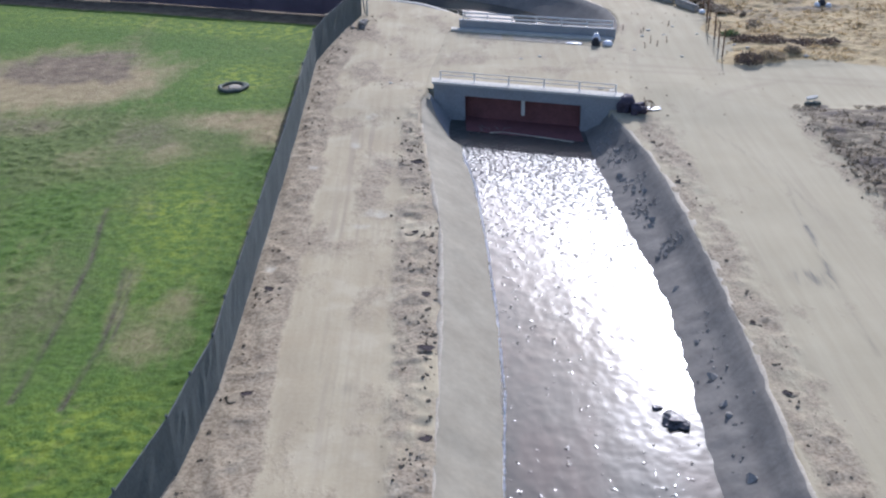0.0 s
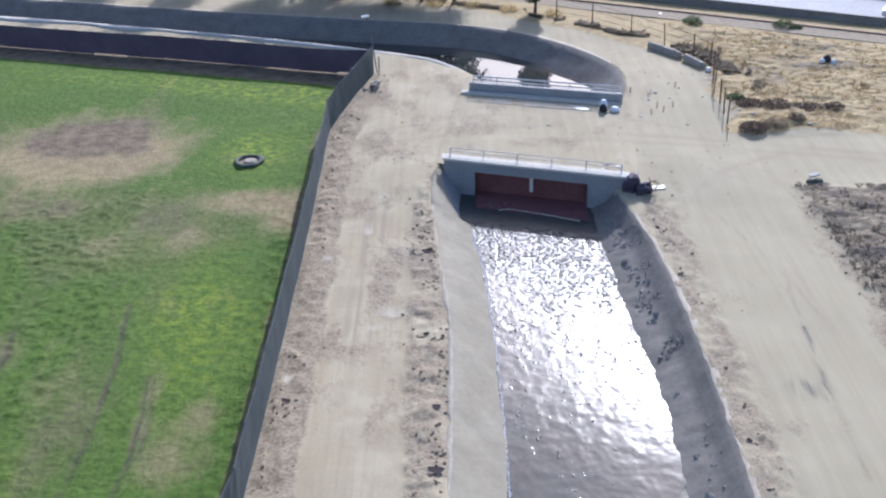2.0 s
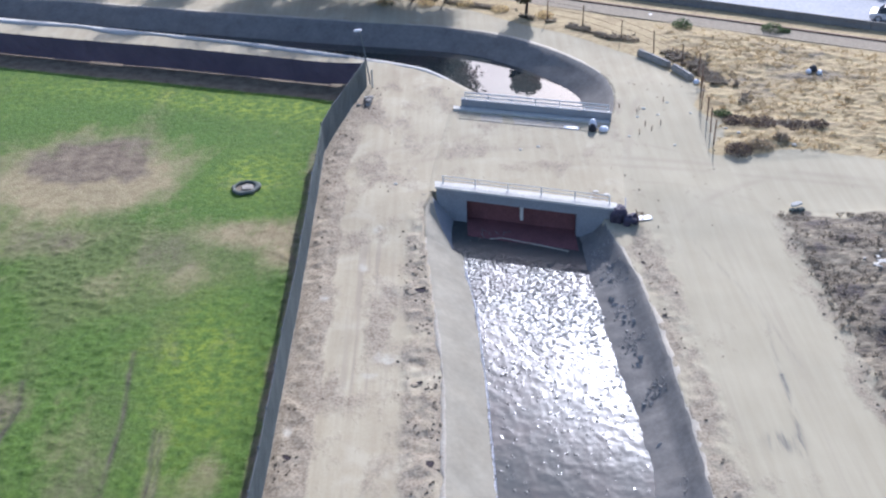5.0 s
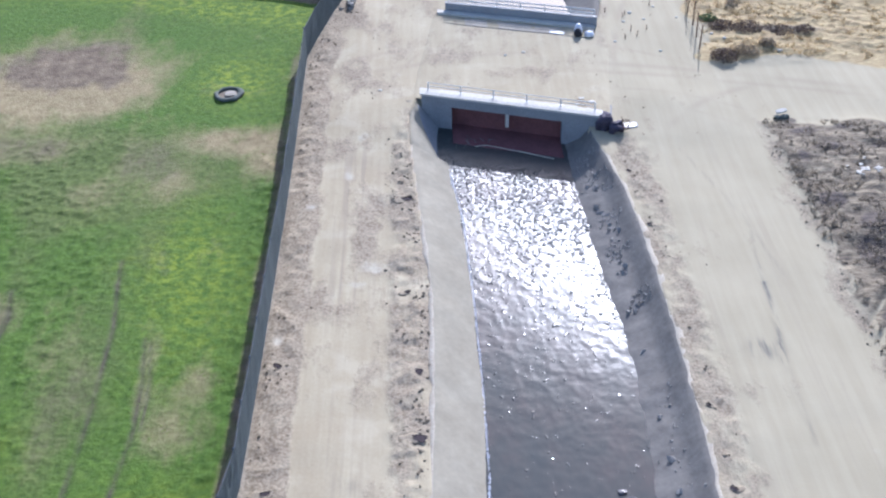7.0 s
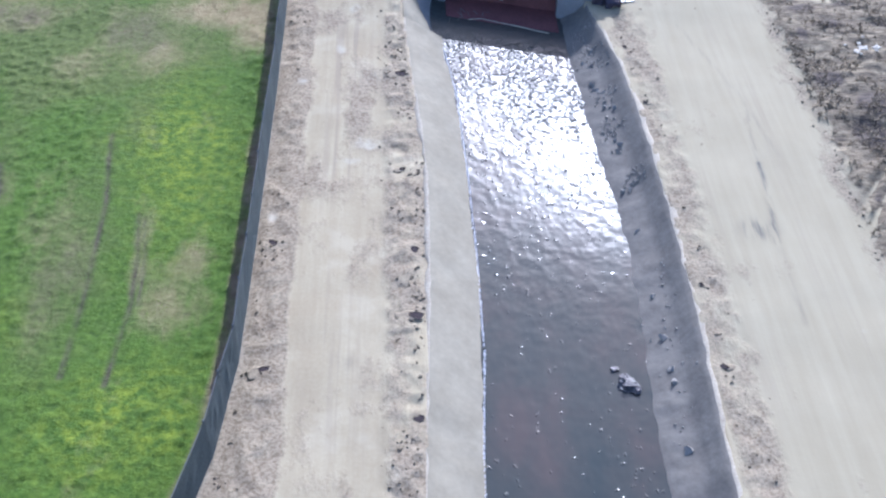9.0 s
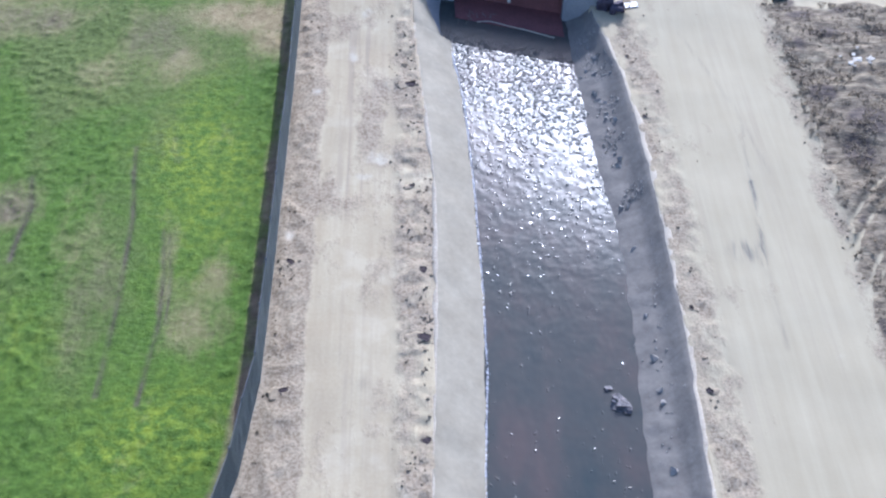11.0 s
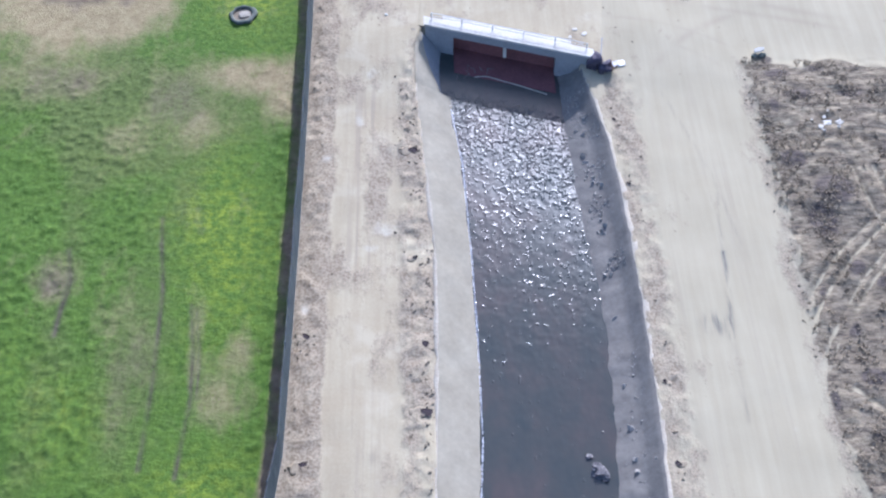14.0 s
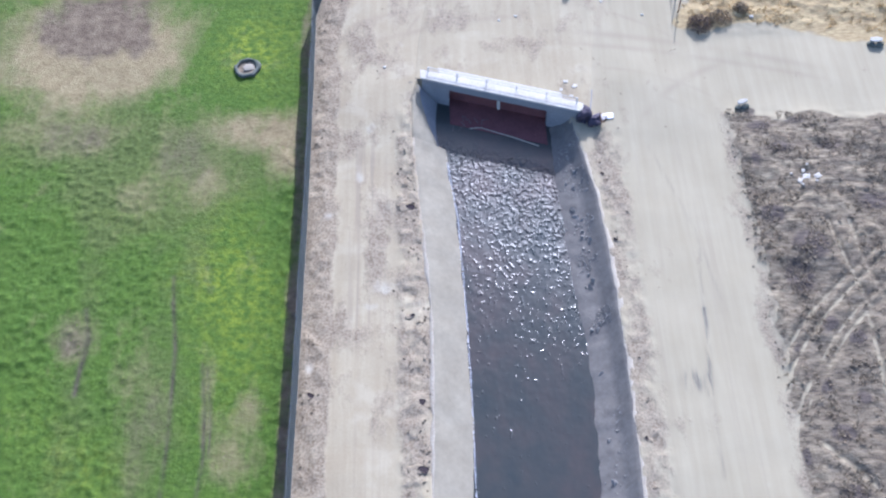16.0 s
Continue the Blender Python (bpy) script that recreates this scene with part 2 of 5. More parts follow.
def water_material():
    m, t, b = material("murky_water", 0.19)
    b.inputs["Specular IOR Level"].default_value = 1.0
    b.inputs["IOR"].default_value = 1.33
    silt = graded(t, noise_at(t, 3.4, 4, (1, 0.6, 1)), [(0.3, (0.034, 0.044, 0.042)), (0.48, (0.05, 0.052, 0.046)), (0.68, (0.076, 0.06, 0.052))])
    t.links.new(silt, b.inputs["Base Color"])
    # livelier below the culvert's outfall, calm upstream, under the bridge and in the canal beyond
    g = t.nodes.new("ShaderNodeNewGeometry")
    sep = t.nodes.new("ShaderNodeSeparateXYZ")
    t.links.new(g.outputs["Position"], sep.inputs[0])
    skew = maths(t, 'ADD', sep.outputs[1], maths(t, 'MULTIPLY', sep.outputs[0], HEAD))
    def along(a, c, lo, hi):
        n = t.nodes.new("ShaderNodeMapRange")
        for k, v in enumerate((a, c, lo, hi)):
            n.inputs[k + 1].default_value = v
        t.links.new(skew, n.inputs[0])
        return n.outputs[0]
    calm = along(66.0, 80.0, 1.0, 0.02)
    # wavelets of two sizes, in gusts, steepest near the outfall and dying out upstream
    gust = maths(t, 'ADD', 0.45, maths(t, 'MULTIPLY', noise_at(t, 2.6, 3.0, (1, 0.7, 1), 0.6), 1.1))
    swell = maths(t, 'MULTIPLY', noise_at(t, 0.6, 1.0, (1, 0.8, 1), 0.5), along(36.0, 60.0, 0.014, 0.06))
    squall = maths(t, 'MULTIPLY', maths(t, 'SUBTRACT', noise_at(t, 2.2, 3.0, (1.2, 0.6, 1), 0.6), 0.5), 0.3)
    chop = maths(t, 'ADD', noise_at(t, 0.29, 1.5, (1.1, 0.85, 1), 0.5), squall)
    chop = maths(t, 'SUBTRACT', chop, along(42.0, 58.5, 0.69, 0.45))
    chop = maths(t, 'MULTIPLY', maths(t, 'MAXIMUM', chop, 0.0), along(40.0, 58.0, 0.15, 0.27))
    chop = maths(t, 'MULTIPLY', chop, along(61.4, 62.6, 1.0, 0.15))
    w = maths(t, 'MULTIPLY', maths(t, 'MULTIPLY', maths(t, 'ADD', swell, chop), gust), calm)
    bumped(t, b, w, 1.0, 1.0)
    t.links.new(maths(t, 'ADD', maths(t, 'MULTIPLY', calm, along(40.0, 57.0, 0.085, 0.335)), 0.02), b.inputs["Roughness"])
    return m


def leafy(name, c0, c1, size, through=0.4):
    """Thin leaves and stems, which let some light through."""
    m = simple(name, c0, c1, size, 0.7, bump=0.0)
    t = m.node_tree
    b, out = t.nodes["Principled BSDF"], t.nodes["Material Output"]
    tr, mx = t.nodes.new("ShaderNodeBsdfTranslucent"), t.nodes.new("ShaderNodeMixShader")
    mx.inputs[0].default_value = through
    t.links.new(b.inputs["Base Color"].links[0].from_socket, tr.inputs[0])
    t.links.new(b.outputs[0], mx.inputs[1])
    t.links.new(tr.outputs[0], mx.inputs[2])
    t.links.new(mx.outputs[0], out.inputs[0])
    return m


M_GROUND = ground_material()
M_WATER = water_material()
M_GUNITE = simple("gunite", (0.252, 0.223, 0.162), (0.332, 0.298, 0.222), 1.6, 0.85, bump=0.12, distance=0.02, fine=0.3, grain=0.14)
# darker gunite; on the roadside barrier this tone stands in for shade
M_GUNITE_DARK = simple("dark_gunite", (0.145, 0.132, 0.115), (0.215, 0.198, 0.17), 1.4, 0.88, bump=0.35, distance=0.05, fine=0.3, grain=0.2)
# concrete of the wall faces, darkened to hold their shade
M_CONCRETE = simple("concrete", (0.235, 0.235, 0.235), (0.32, 0.32, 0.315), 1.2, 0.8, bump=0.2, distance=0.01, fine=0.08)
M_LIP = simple("dusty_concrete", (0.34, 0.295, 0.225), (0.45, 0.40, 0.315), 0.9, 0.9, bump=0.35, distance=0.03, fine=0.1)
# pale concrete; on coping and canal rim its lightness carries sunlight
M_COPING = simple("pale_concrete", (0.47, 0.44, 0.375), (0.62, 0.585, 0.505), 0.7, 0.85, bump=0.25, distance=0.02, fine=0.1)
# rust red, with lens flare and haze in the opening put into the colour
M_DARKWALL = simple("rust_and_haze_red", (0.14, 0.062, 0.062), (0.22, 0.092, 0.085), 1.2, 0.8, fine=0.1)
M_SCREEN = simple("privacy_screen", (0.13, 0.157, 0.162), (0.185, 0.213, 0.215), 1.4, 0.85, bump=0.3, distance=0.015, fine=0.05, stretch=(1, 1, 0.3))
M_SCREEN_DARK = simple("dark_privacy_screen", (0.08, 0.075, 0.105), (0.12, 0.112, 0.145), 2.0, 0.75, bump=0.3, distance=0.015, fine=0.05)
M_STEEL = simple("galvanised_steel", (0.52, 0.51, 0.49), (0.64, 0.63, 0.6), 0.4, 0.5, 0.1, bump=0.05)
M_DULL = simple("dull_steel", (0.11, 0.125, 0.13), (0.17, 0.185, 0.19), 0.5, 0.9, 0.0, bump=0.05)
M_RUST = simple("rusty_steel", (0.12, 0.07, 0.045), (0.22, 0.14, 0.09), 0.3, 0.75, 0.3, bump=0.1)
M_ROCK = simple("broken_concrete", (0.22, 0.205, 0.18), (0.36, 0.335, 0.295), 0.35, 0.9, bump=0.5, distance=0.03, fine=0.06)
M_CLOD = simple("earth_clods", (0.15, 0.118, 0.082), (0.31, 0.255, 0.18), 0.3, 0.95, bump=0.4, fine=0.06)
M_FAN = simple("thrown_earth", (0.22, 0.178, 0.122), (0.34, 0.285, 0.2), 0.4, 0.95, bump=0.5, distance=0.03, fine=0.08)
# near-black earth that paints the shade inside the burrow mouths
M_HOLE = simple("hollow_shade", (0.035, 0.026, 0.028), (0.06, 0.046, 0.046), 0.3, 0.95, bump=0.3)
M_BARK = simple("bark", (0.06, 0.045, 0.035), (0.13, 0.10, 0.075), 0.3, 0.9, bump=0.5, stretch=(1, 1, 0.3))
M_LEAF = leafy("tree_leaves", (0.045, 0.055, 0.035), (0.085, 0.085, 0.05), 0.9, 0.25)
M_STRAW = leafy("dry_stems", (0.42, 0.32, 0.16), (0.60, 0.48, 0.27), 1.6, 0.65)
M_WEED = leafy("dead_stems", (0.15, 0.118, 0.082), (0.36, 0.30, 0.205), 1.0, 0.4)
M_BLADE = leafy("grass_leaves", (0.095, 0.16, 0.025), (0.17, 0.25, 0.045), 1.5, 0.65)
M_ASPHALT = simple("worn_highway", (0.2, 0.21, 0.23), (0.26, 0.27, 0.29), 3.0, 0.7, bump=0.1, fine=0.3)
M_WHITE = simple("white_plastic", (0.72, 0.72, 0.74), (0.82, 0.82, 0.83), 0.4, 0.45, bump=0.05)
M_BLACK = simple("black_rubber", (0.02, 0.02, 0.022), (0.045, 0.045, 0.05), 0.3, 0.75, bump=0.1)
M_GLASS = simple("dark_window", (0.02, 0.022, 0.025), (0.03, 0.033, 0.036), 2.0, 0.08, bump=0.0)
M_SOUNDWALL = simple("block_wall", (0.20, 0.19, 0.20), (0.27, 0.26, 0.26), 2.0, 0.9, bump=0.3, fine=0.3)

# ---- plan of the place (metres) ----
WATER = -1.4
# near channel: crest and toe lines as (y, x)
CREST_L = [(-60, -2.6), (5, -1.6), (27, -0.9), (33, -0.7), (40, -0.42), (46, -0.42), (50, -0.55), (55, -1.05), (59, -1.3), (62, -1.55), (64.5, -1.6), (66.7, -1.0)]
CREST_R = [(-60, 9.4), (5, 10.3), (27, 10.95), (32, 11.15), (37, 11.3), (43, 11.4), (50, 11.25), (56, 10.9), (59, 10.4), (62, 9.9), (64, 9.6)]
TOE_L = [(-60, -0.3), (5, 0.7), (29, 1.4), (35, 1.8), (42, 1.82), (48, 1.7), (55, 1.45), (58, 1.1), (61, 0.75), (66.5, 0.75)]
TOE_R = [(-60, 7.2), (5, 8.1), (29, 8.8), (36, 9.05), (41, 9.35), (46, 9.2), (52, 8.75), (58, 8.45), (62, 8.35), (66.5, 8.35)]
# canal beyond the crossing
INNER = smooth_line([(2.3, 82.2, 0), (1.8, 84.2, 0), (0.9, 85.9, 0), (-0.4, 87.8, 0), (-2.1, 89.5, 0), (-3.8, 90.5, 0), (-6.4, 91.8, 0), (-12.0, 94.4, 0), (-18.0, 96.9, 0), (-26.3, 99.9, 0), (-35.0, 103.1, 0), (-46.0, 106.6, 0), (-110.0, 126.0, 0)], 1.0)
OUTER = smooth_line([(12.5, 78.4, 0), (13.2, 82.6, 0), (12.7, 87.2, 0), (9.5, 92.4, 0), (4.9, 96.8, 0), (-0.2, 99.3, 0), (-10.8, 102.2, 0), (-27.8, 107.2, 0), (-46.4, 113.0, 0), (-110.0, 132.0, 0)], 1.0)


def head_y(x):
    """The face of the culvert's headwall."""
    return 66.0 - HEAD * x


def far_y(x):
    """The face of the parapet on the far side of the crossing."""
    return 80.6 - 0.31 * x


NEAR_POLY = [(x, y) for y, x in CREST_L] + [(x, y) for y, x in reversed(CREST_R)]
CANAL_POLY = [(p.x, p.y) for p in INNER] + [(p.x, p.y) for p in reversed(OUTER)]
PIPE_POLY = [(0.75, 61.0), (0.1, 63.2), (-0.5, 65.9), (0.9, 80.0), (2.8, 83.5), (10.6, 82.0), (10.2, 63.2), (9.55, 62.6), (8.9, 60.3)]


def near_line(pts, x, y):
    """Distance from points to an open polyline, in metres."""
    d = np.full(np.shape(x), 1e9)
    for (x0, y0), (x1, y1) in zip(pts, pts[1:]):
        ex, ey = x1 - x0, y1 - y0
        s = np.clip(((x - x0) * ex + (y - y0) * ey) / (ex * ex + ey * ey), 0, 1)
        d = np.minimum(d, np.hypot(x - x0 - s * ex, y - y0 - s * ey))
    return d


# wheel lines pressed through the weeds, each with its half-width
WHEEL_LINES = [
    ([(33.5, 53.6), (29.3, 51.2), (26.2, 48.6), (23.9, 46.5), (22.2, 44.5), (20.9, 42.6)], 0.20),
    ([(33.5, 52.8), (29.2, 50.3), (26.5, 47.9), (24.3, 45.8), (22.6, 43.8), (21.0, 41.4)], 0.17),
    ([(33.0, 50.6), (28.5, 47.9), (26.4, 46.2), (24.5, 44.2), (22.9, 41.9), (21.6, 40.0), (20.8, 38.2)], 0.20),
    ([(33.0, 49.4), (28.2, 46.8), (26.8, 45.8), (25.2, 44.2), (23.4, 41.8), (22.1, 39.9), (21.2, 38.2)], 0.20),
    ([(26.9, 45.6), (26.75, 42.1), (26.6, 40.5), (26.5, 36.0)], 0.28),
    ([(26.0, 53.0), (26.5, 49.5), (27.2, 46.0)], 0.22),
    ([(27.4, 53.0), (27.7, 49.5), (28.4, 46.0)], 0.22),
    ([(22.0, 37.0), (23.7, 35.2), (25.4, 33.0)], 0.25)]


def wheel_lines(x, y):
    w = 0.0 * x
    for pts, half in WHEEL_LINES:
        w = np.maximum(w, np.exp(-(near_line(pts, x, y) / half) ** 2))
    return w


def blots(x, y, rows):
    """Soft ellipses (x, y, half-width, half-length, weight), the heaviest at each point."""
    w = 0.0 * x
    for cx, cy, a, b, k in rows:
        w = np.maximum(w, k * np.exp(-((((x - cx) / a) ** 2 + ((y - cy) / b) ** 2) ** 1.5)))
    return w


# dark patches among the weeds, as for blots()
DARK_PATCHES = [(22.4, 53.6, 0.9, 0.9, 1.0), (24.4, 51.0, 1.4, 1.3, 1.0), (23.2, 48.6, 1.0, 1.5, 1.0), (24.3, 45.0, 0.7, 0.7, 0.9), (25.7, 44.0, 0.8, 0.7, 0.9), (23.4, 37.5, 0.8, 0.6, 1.1),
            (25.2, 39.8, 0.5, 0.5, 1.0), (22.0, 43.3, 0.5, 0.5, 0.7), (28.5, 44.5, 0.9, 0.9, 0.8), (23.2, 33.8, 1.0, 0.5, 1.0), (25.0, 33.0, 1.0, 0.6, 1.0), (21.0, 36.0, 0.3, 0.8, 0.8), (30.0, 49.0, 1.0, 0.8, 0.7), (22.6, 63.0, 0.5, 0.5, 0.9), (23.0, 61.5, 1.2, 0.6, 0.7), (25.6, 62.0, 1.0, 0.5, 0.6), (24.0, 59.4, 1.4, 0.7, 0.7), (27.6, 59.6, 1.2, 0.6, 0.7), (22.2, 58.4, 0.5, 0.9, 0.7), (29.5, 54.6, 1.5, 1.0, 0.8), (23.0, 40.8, 0.6, 0.8, 0.8)]
SANDY = [(22.4, 56.8, 1.4, 0.5, 1.0), (25.8, 58.3, 0.9, 0.4, 0.9), (29.1, 57.7, 1.2, 0.4, 0.9), (26.7, 60.9, 1.0, 0.4, 0.8), (24.8, 62.0, 1.6, 0.4, 0.7), (23.4, 54.9, 0.7, 0.4, 0.7), (27.0, 55.4, 1.0, 0.5, 0.6), (25.2, 52.8, 0.7, 0.4, 0.6)]


TURF_RUTS = [([(-22.4, 47.7), (-21.9, 45.4), (-22.1, 43.4), (-22.15, 41.6)], 0.2), ([(-17.1, 50.0), (-16.95, 48.3), (-16.4, 44.5), (-16.25, 40.5), (-16.2, 37.5), (-16.25, 33.0)], 0.16),
             ([(-14.65, 43.6), (-14.2, 40.5), (-14.0, 37.2), (-14.2, 34.2), (-14.3, 32.5)], 0.16), ([(-14.3, 43.2), (-13.85, 40.4), (-13.65, 37.2)], 0.1)]


def turf_grooves(x, y):
    """Wheel ruts cut into the turf."""
    w = 0.0 * x
    for pts, half in TURF_RUTS:
        w = np.maximum(w, np.exp(-(near_line(pts, x, y) / half / 0.8) ** 2))
    return w


def bald(x, y):
    """The worn field patch."""
    u, v = x + 0.9 * fbm(x, y, 3.6, 61), y + 1.1 * fbm(x, y, 3.0, 62)
    return np.exp(-(((u + 25.4) / 7.3) ** 2 + ((v - 71.6) / 7.2) ** 2) ** 2.2)


def level(x, y):
    """The lie of the land, without the channels."""
    z = 0.12 * ramp(-x, 1, 6) * ramp(x, -9.5, -7.5) + 0.30 * ramp(y, 58, 67) * (1 - ramp(y, 80, 92)) * ramp(x, -9, -4) * (1 - ramp(x, 13, 22))
    z += 0.05 * fbm(x, y, 6.0, 3)
    berm = ramp(x, -2.9, -2.1) * (1 - ramp(x, -1.3, -0.7)) * ramp(y, 0, 10) * (1 - ramp(y, 62, 66))
    z += berm * (0.08 + 0.06 * fbm(x, y, 1.3, 11) + 0.07 * fbm(x, y, 0.42, 14, 2))
    edge = (1 - ramp(x, -7.6, -6.6)) * ramp(x, -8.8, -8.2) * (1 - ramp(y, 84, 90))
    z += edge * (0.05 + 0.07 * fbm(x, y, 1.4, 21) + 0.06 * fbm(x, y, 0.42, 24, 2))
    verge = ramp(x, 10.9, 11.5) * (1 - ramp(x, 12.6, 13.6)) * (1 - ramp(y, 60, 63))
    z += verge * 0.05 * fbm(x, y, 0.5, 27, 2)
    # uneven turf: ragged clumps, thick far from the worn middle and along the fence
    turf = ramp(fence_x(y) - x, 0.1, 0.6) * (1 - ramp(y - far_fence_y(x), -4.2, -3.4))
    thick = np.clip(ramp(-x, 16.5, 20.5) + ramp(x, -11.6, -10.0) + 0.5 * ramp(-y, -37, -31) + 0.35 * field(x, y, 3.0, 52), 0.1, 1) * (1 - 0.9 * ramp(y, 60, 70))
    clumps = np.clip(fbm(x, y, 0.36, 53, 1) + 0.25 * field(x, y, 1.1, 58) - 0.12, 0, 1.2)
    z += turf * (1 - 0.9 * bald(x, y)) * (0.02 * fbm(x, y, 0.4, 57, 2) + 0.15 * thick * clumps - 0.05 * turf_grooves(x, y))
    rough = ramp(x, 20.6, 21.6) * (1 - ramp(y, 60.5, 64))
    z += rough * (1 - 0.8 * wheel_lines(x, y)) * (0.10 + 0.14 * fbm(x, y, 3.0, 31, 2) + 0.14 * np.abs(fbm(x * 0.6, y, 0.9, 35, 3)))
    straw = ramp(x, 18.5, 21) * ramp(y, 70, 73) * (1 - ramp(y + 0.53 * x, 106.5, 109.0))
    z += straw * (0.16 + 0.10 * fbm(x, y, 3.4, 41, 3) + 0.10 * np.abs(fbm(x * 0.35, y + 0.25 * x, 0.9, 47, 2)) + 0.07 * fbm(x * 0.7, y, 0.42, 44, 2))
    return z


def masks(x, y):
    """What covers the ground at each point, as weights for the ground material."""
    far = np.hypot(x, y - 60)
    fx = fence_x(y)
    turf = ramp(fx - x, 0.0, 0.3) * (1 - ramp(y - far_fence_y(x), 0.0, 0.6))
    bare = 1.15 * bald(x, y)
    bare = np.maximum(bare, blots(x, y, [
        (-12.6, 62.4, 4.6, 2.0, 0.9), (-10.2, 60.8, 1.6, 3.6, 0.95), (-17.4, 60.4, 2.6, 3.0, 0.48), (-19.6, 56.6, 2.4, 2.0, 0.36), (-15.8, 57.6, 1.2, 2.4, 0.5),
        (-25.6, 62.4, 3.2, 1.9, 0.6), (-29.0, 63.0, 2.5, 1.6, 0.4), (-11.7, 39.8, 1.7, 1.5, 0.48), (-12.4, 36.8, 1.3, 2.4, 0.52), (-10.8, 37.2, 0.9, 1.4, 0.42),
        (-22.8, 45.6, 1.3, 1.9, 0.62), (-23.8, 45.4, 0.9, 0.8, 0.5), (-17.4, 38.6, 1.5, 3.6, 0.36), (-14.1, 41.0, 0.5, 3.0, 0.5), (-19.0, 44.0, 1.2, 3.5, 0.28)]))
    # bare soil strips along both fences, as wide as the fences' shadows
    bare = np.maximum(bare, 0.95 * (1 - ramp(fx - x, 0.7, 1.25)) * (0.75 + 0.3 * fbm(x, y, 1.4, 71)))
    bare = np.maximum(bare, 1.2 * ramp(y - far_fence_y(x), -3.3, -2.8))
    groove = turf_grooves(x, y) * np.clip(0.9 + 0.5 * field(x, y, 1.5, 12), 0.4, 1)
    # churned patches; the strips along the fences deepen their cast shade by colour
    churned_and_shade = 1.2 * np.exp(-(((x + 25.4 + 0.8 * fbm(x, y, 3.0, 66)) / 5.0) ** 2 + ((y - 73.6 + 0.9 * fbm(x, y, 2.6, 65)) / 4.6) ** 2) ** 2) + 1.2 * ramp(y - far_fence_y(x), -3.3, -2.8) + blots(x, y, [(-17.4, 60.4, 2.6, 3.0, 0.8), (-25.6, 62.4, 3.2, 1.9, 0.7), (-22.9, 45.5, 1.6, 2.0, 0.8), (-17.4, 38.6, 1.8, 4.0, 0.8)]) + 0.9 * (1 - ramp(fx - x, 0.9, 1.2))
    lush = np.exp(-(((x + 13.2) / 2.6) ** 2 + ((y - 48.5) / 7.0) ** 2)) + np.exp(-(((x + 12.8) / 3.6) ** 2 + ((y - 31) / 3.6) ** 2)) + 0.5 * np.exp(-(((x + 21) / 3.0) ** 2 + ((y - 37) / 3.0) ** 2))
    lush += 1.6 * np.exp(-(((x + 13.5) / 2.4) ** 2 + ((y - 70.5) / 3.2) ** 2)) + 1.3 * np.exp(-((y - far_fence_y(x) + 5.8) / 2.4) ** 2) * ramp(x, -42, -20)
    lush = np.clip(lush + 0.25 * fbm(x, y, 5, 77), 0, 1.2)
    spoil = 0.8 * (1 - ramp(x, -7.3, -6.4)) * ramp(x, fx - 0.3, fx) + 0.42 * ramp(x, -2.9, -2.1) * (1 - ramp(x, -0.4, 0.2)) * (1 - ramp(y, 61, 65))
    spoil += (0.2 + 0.16 * fbm(x, y, 7.0, 19)) * ramp(x, -9, -7) * (1 - ramp(x, 12, 16)) * ramp(y, 20, 24) + 0.38 * ramp(x, 11.0, 11.6) * (1 - ramp(x, 12.6, 13.8)) * (1 - ramp(y, 60, 63)) + 0.45 * np.exp(-((x - 20.6) / 0.8) ** 2) * (1 - ramp(y, 62, 65))
    spoil += 0.4 * np.exp(-(((x + 6.0) / 2.2) ** 2 + ((y - 82) / 4.0) ** 2)) + 0.4 * np.exp(-(((x + 4.2) / 0.9) ** 2 + ((y - 51) / 4.5) ** 2))
    spoil += 0.3 * (1 - ramp(x - fx, 1.5, 2.4)) * ramp(x, fx - 0.3, fx) * (1 - ramp(y, 36, 44))
    spoil *= 1 - ramp(y, 84, 90)
    spoil += blots(x, y, [(-7.9, 55.6, 0.7, 1.3, 0.6), (-7.8, 51.2, 0.7, 1.3, 0.6), (-7.5, 47.8, 0.6, 1.0, 0.5), (-7.4, 38.6, 0.5, 1.6, 0.6), (-7.6, 42.0, 0.6, 0.9, 0.4), (-3.95, 51.6, 0.42, 1.9, 0.55), (-6.1, 47.0, 0.4, 1.6, 0.45), (-5.9, 60.5, 0.8, 1.6, 0.4), (-7.0, 75.0, 1.0, 3.0, 0.7), (-6.2, 80.0, 1.4, 2.4, 0.7), (-5.4, 70.5, 1.4, 3.2, 0.4), (-3.0, 77.0, 1.2, 2.0, 0.3), (1.5, 72.5, 3.0, 1.6, 0.36), (6.0, 70.0, 3.4, 1.1, 0.36), (9.5, 72.0, 2.6, 1.0, 0.3), (11.5, 65.5, 1.6, 0.9, 0.3), (12.5, 79.5, 1.8, 2.6, 0.3), (-2.5, 68.5, 1.5, 2.2, 0.3)])
    pale = ramp(x, 10.5, 13) * (1 - ramp(y, 75, 90)) + 0.35 * ramp(y, 66, 72) * ramp(x, -4, 4)
    strawy = ramp(x - 18.6 - 0.9 * fbm(x, y, 4, 5), 0, 1.6) * ramp(y - 70.6 + 0.13 * (x - 22) - 0.8 * fbm(x, y, 4, 6), 0, 1.6)
    over = y + 0.53 * x                     # runs across the highway
    strawy = np.maximum(strawy * (1 - ramp(over, 109.2, 110.2)), ramp(x - line_at([(79, 20.5), (84, 19.2), (90, 16.5), (97, 10.0), (100, 6), (104, 2), (108, -6), (125, -60)], y), 0, 1.2) * ramp(y, 80, 84) * (1 - ramp(over, 109.6, 110.4)))
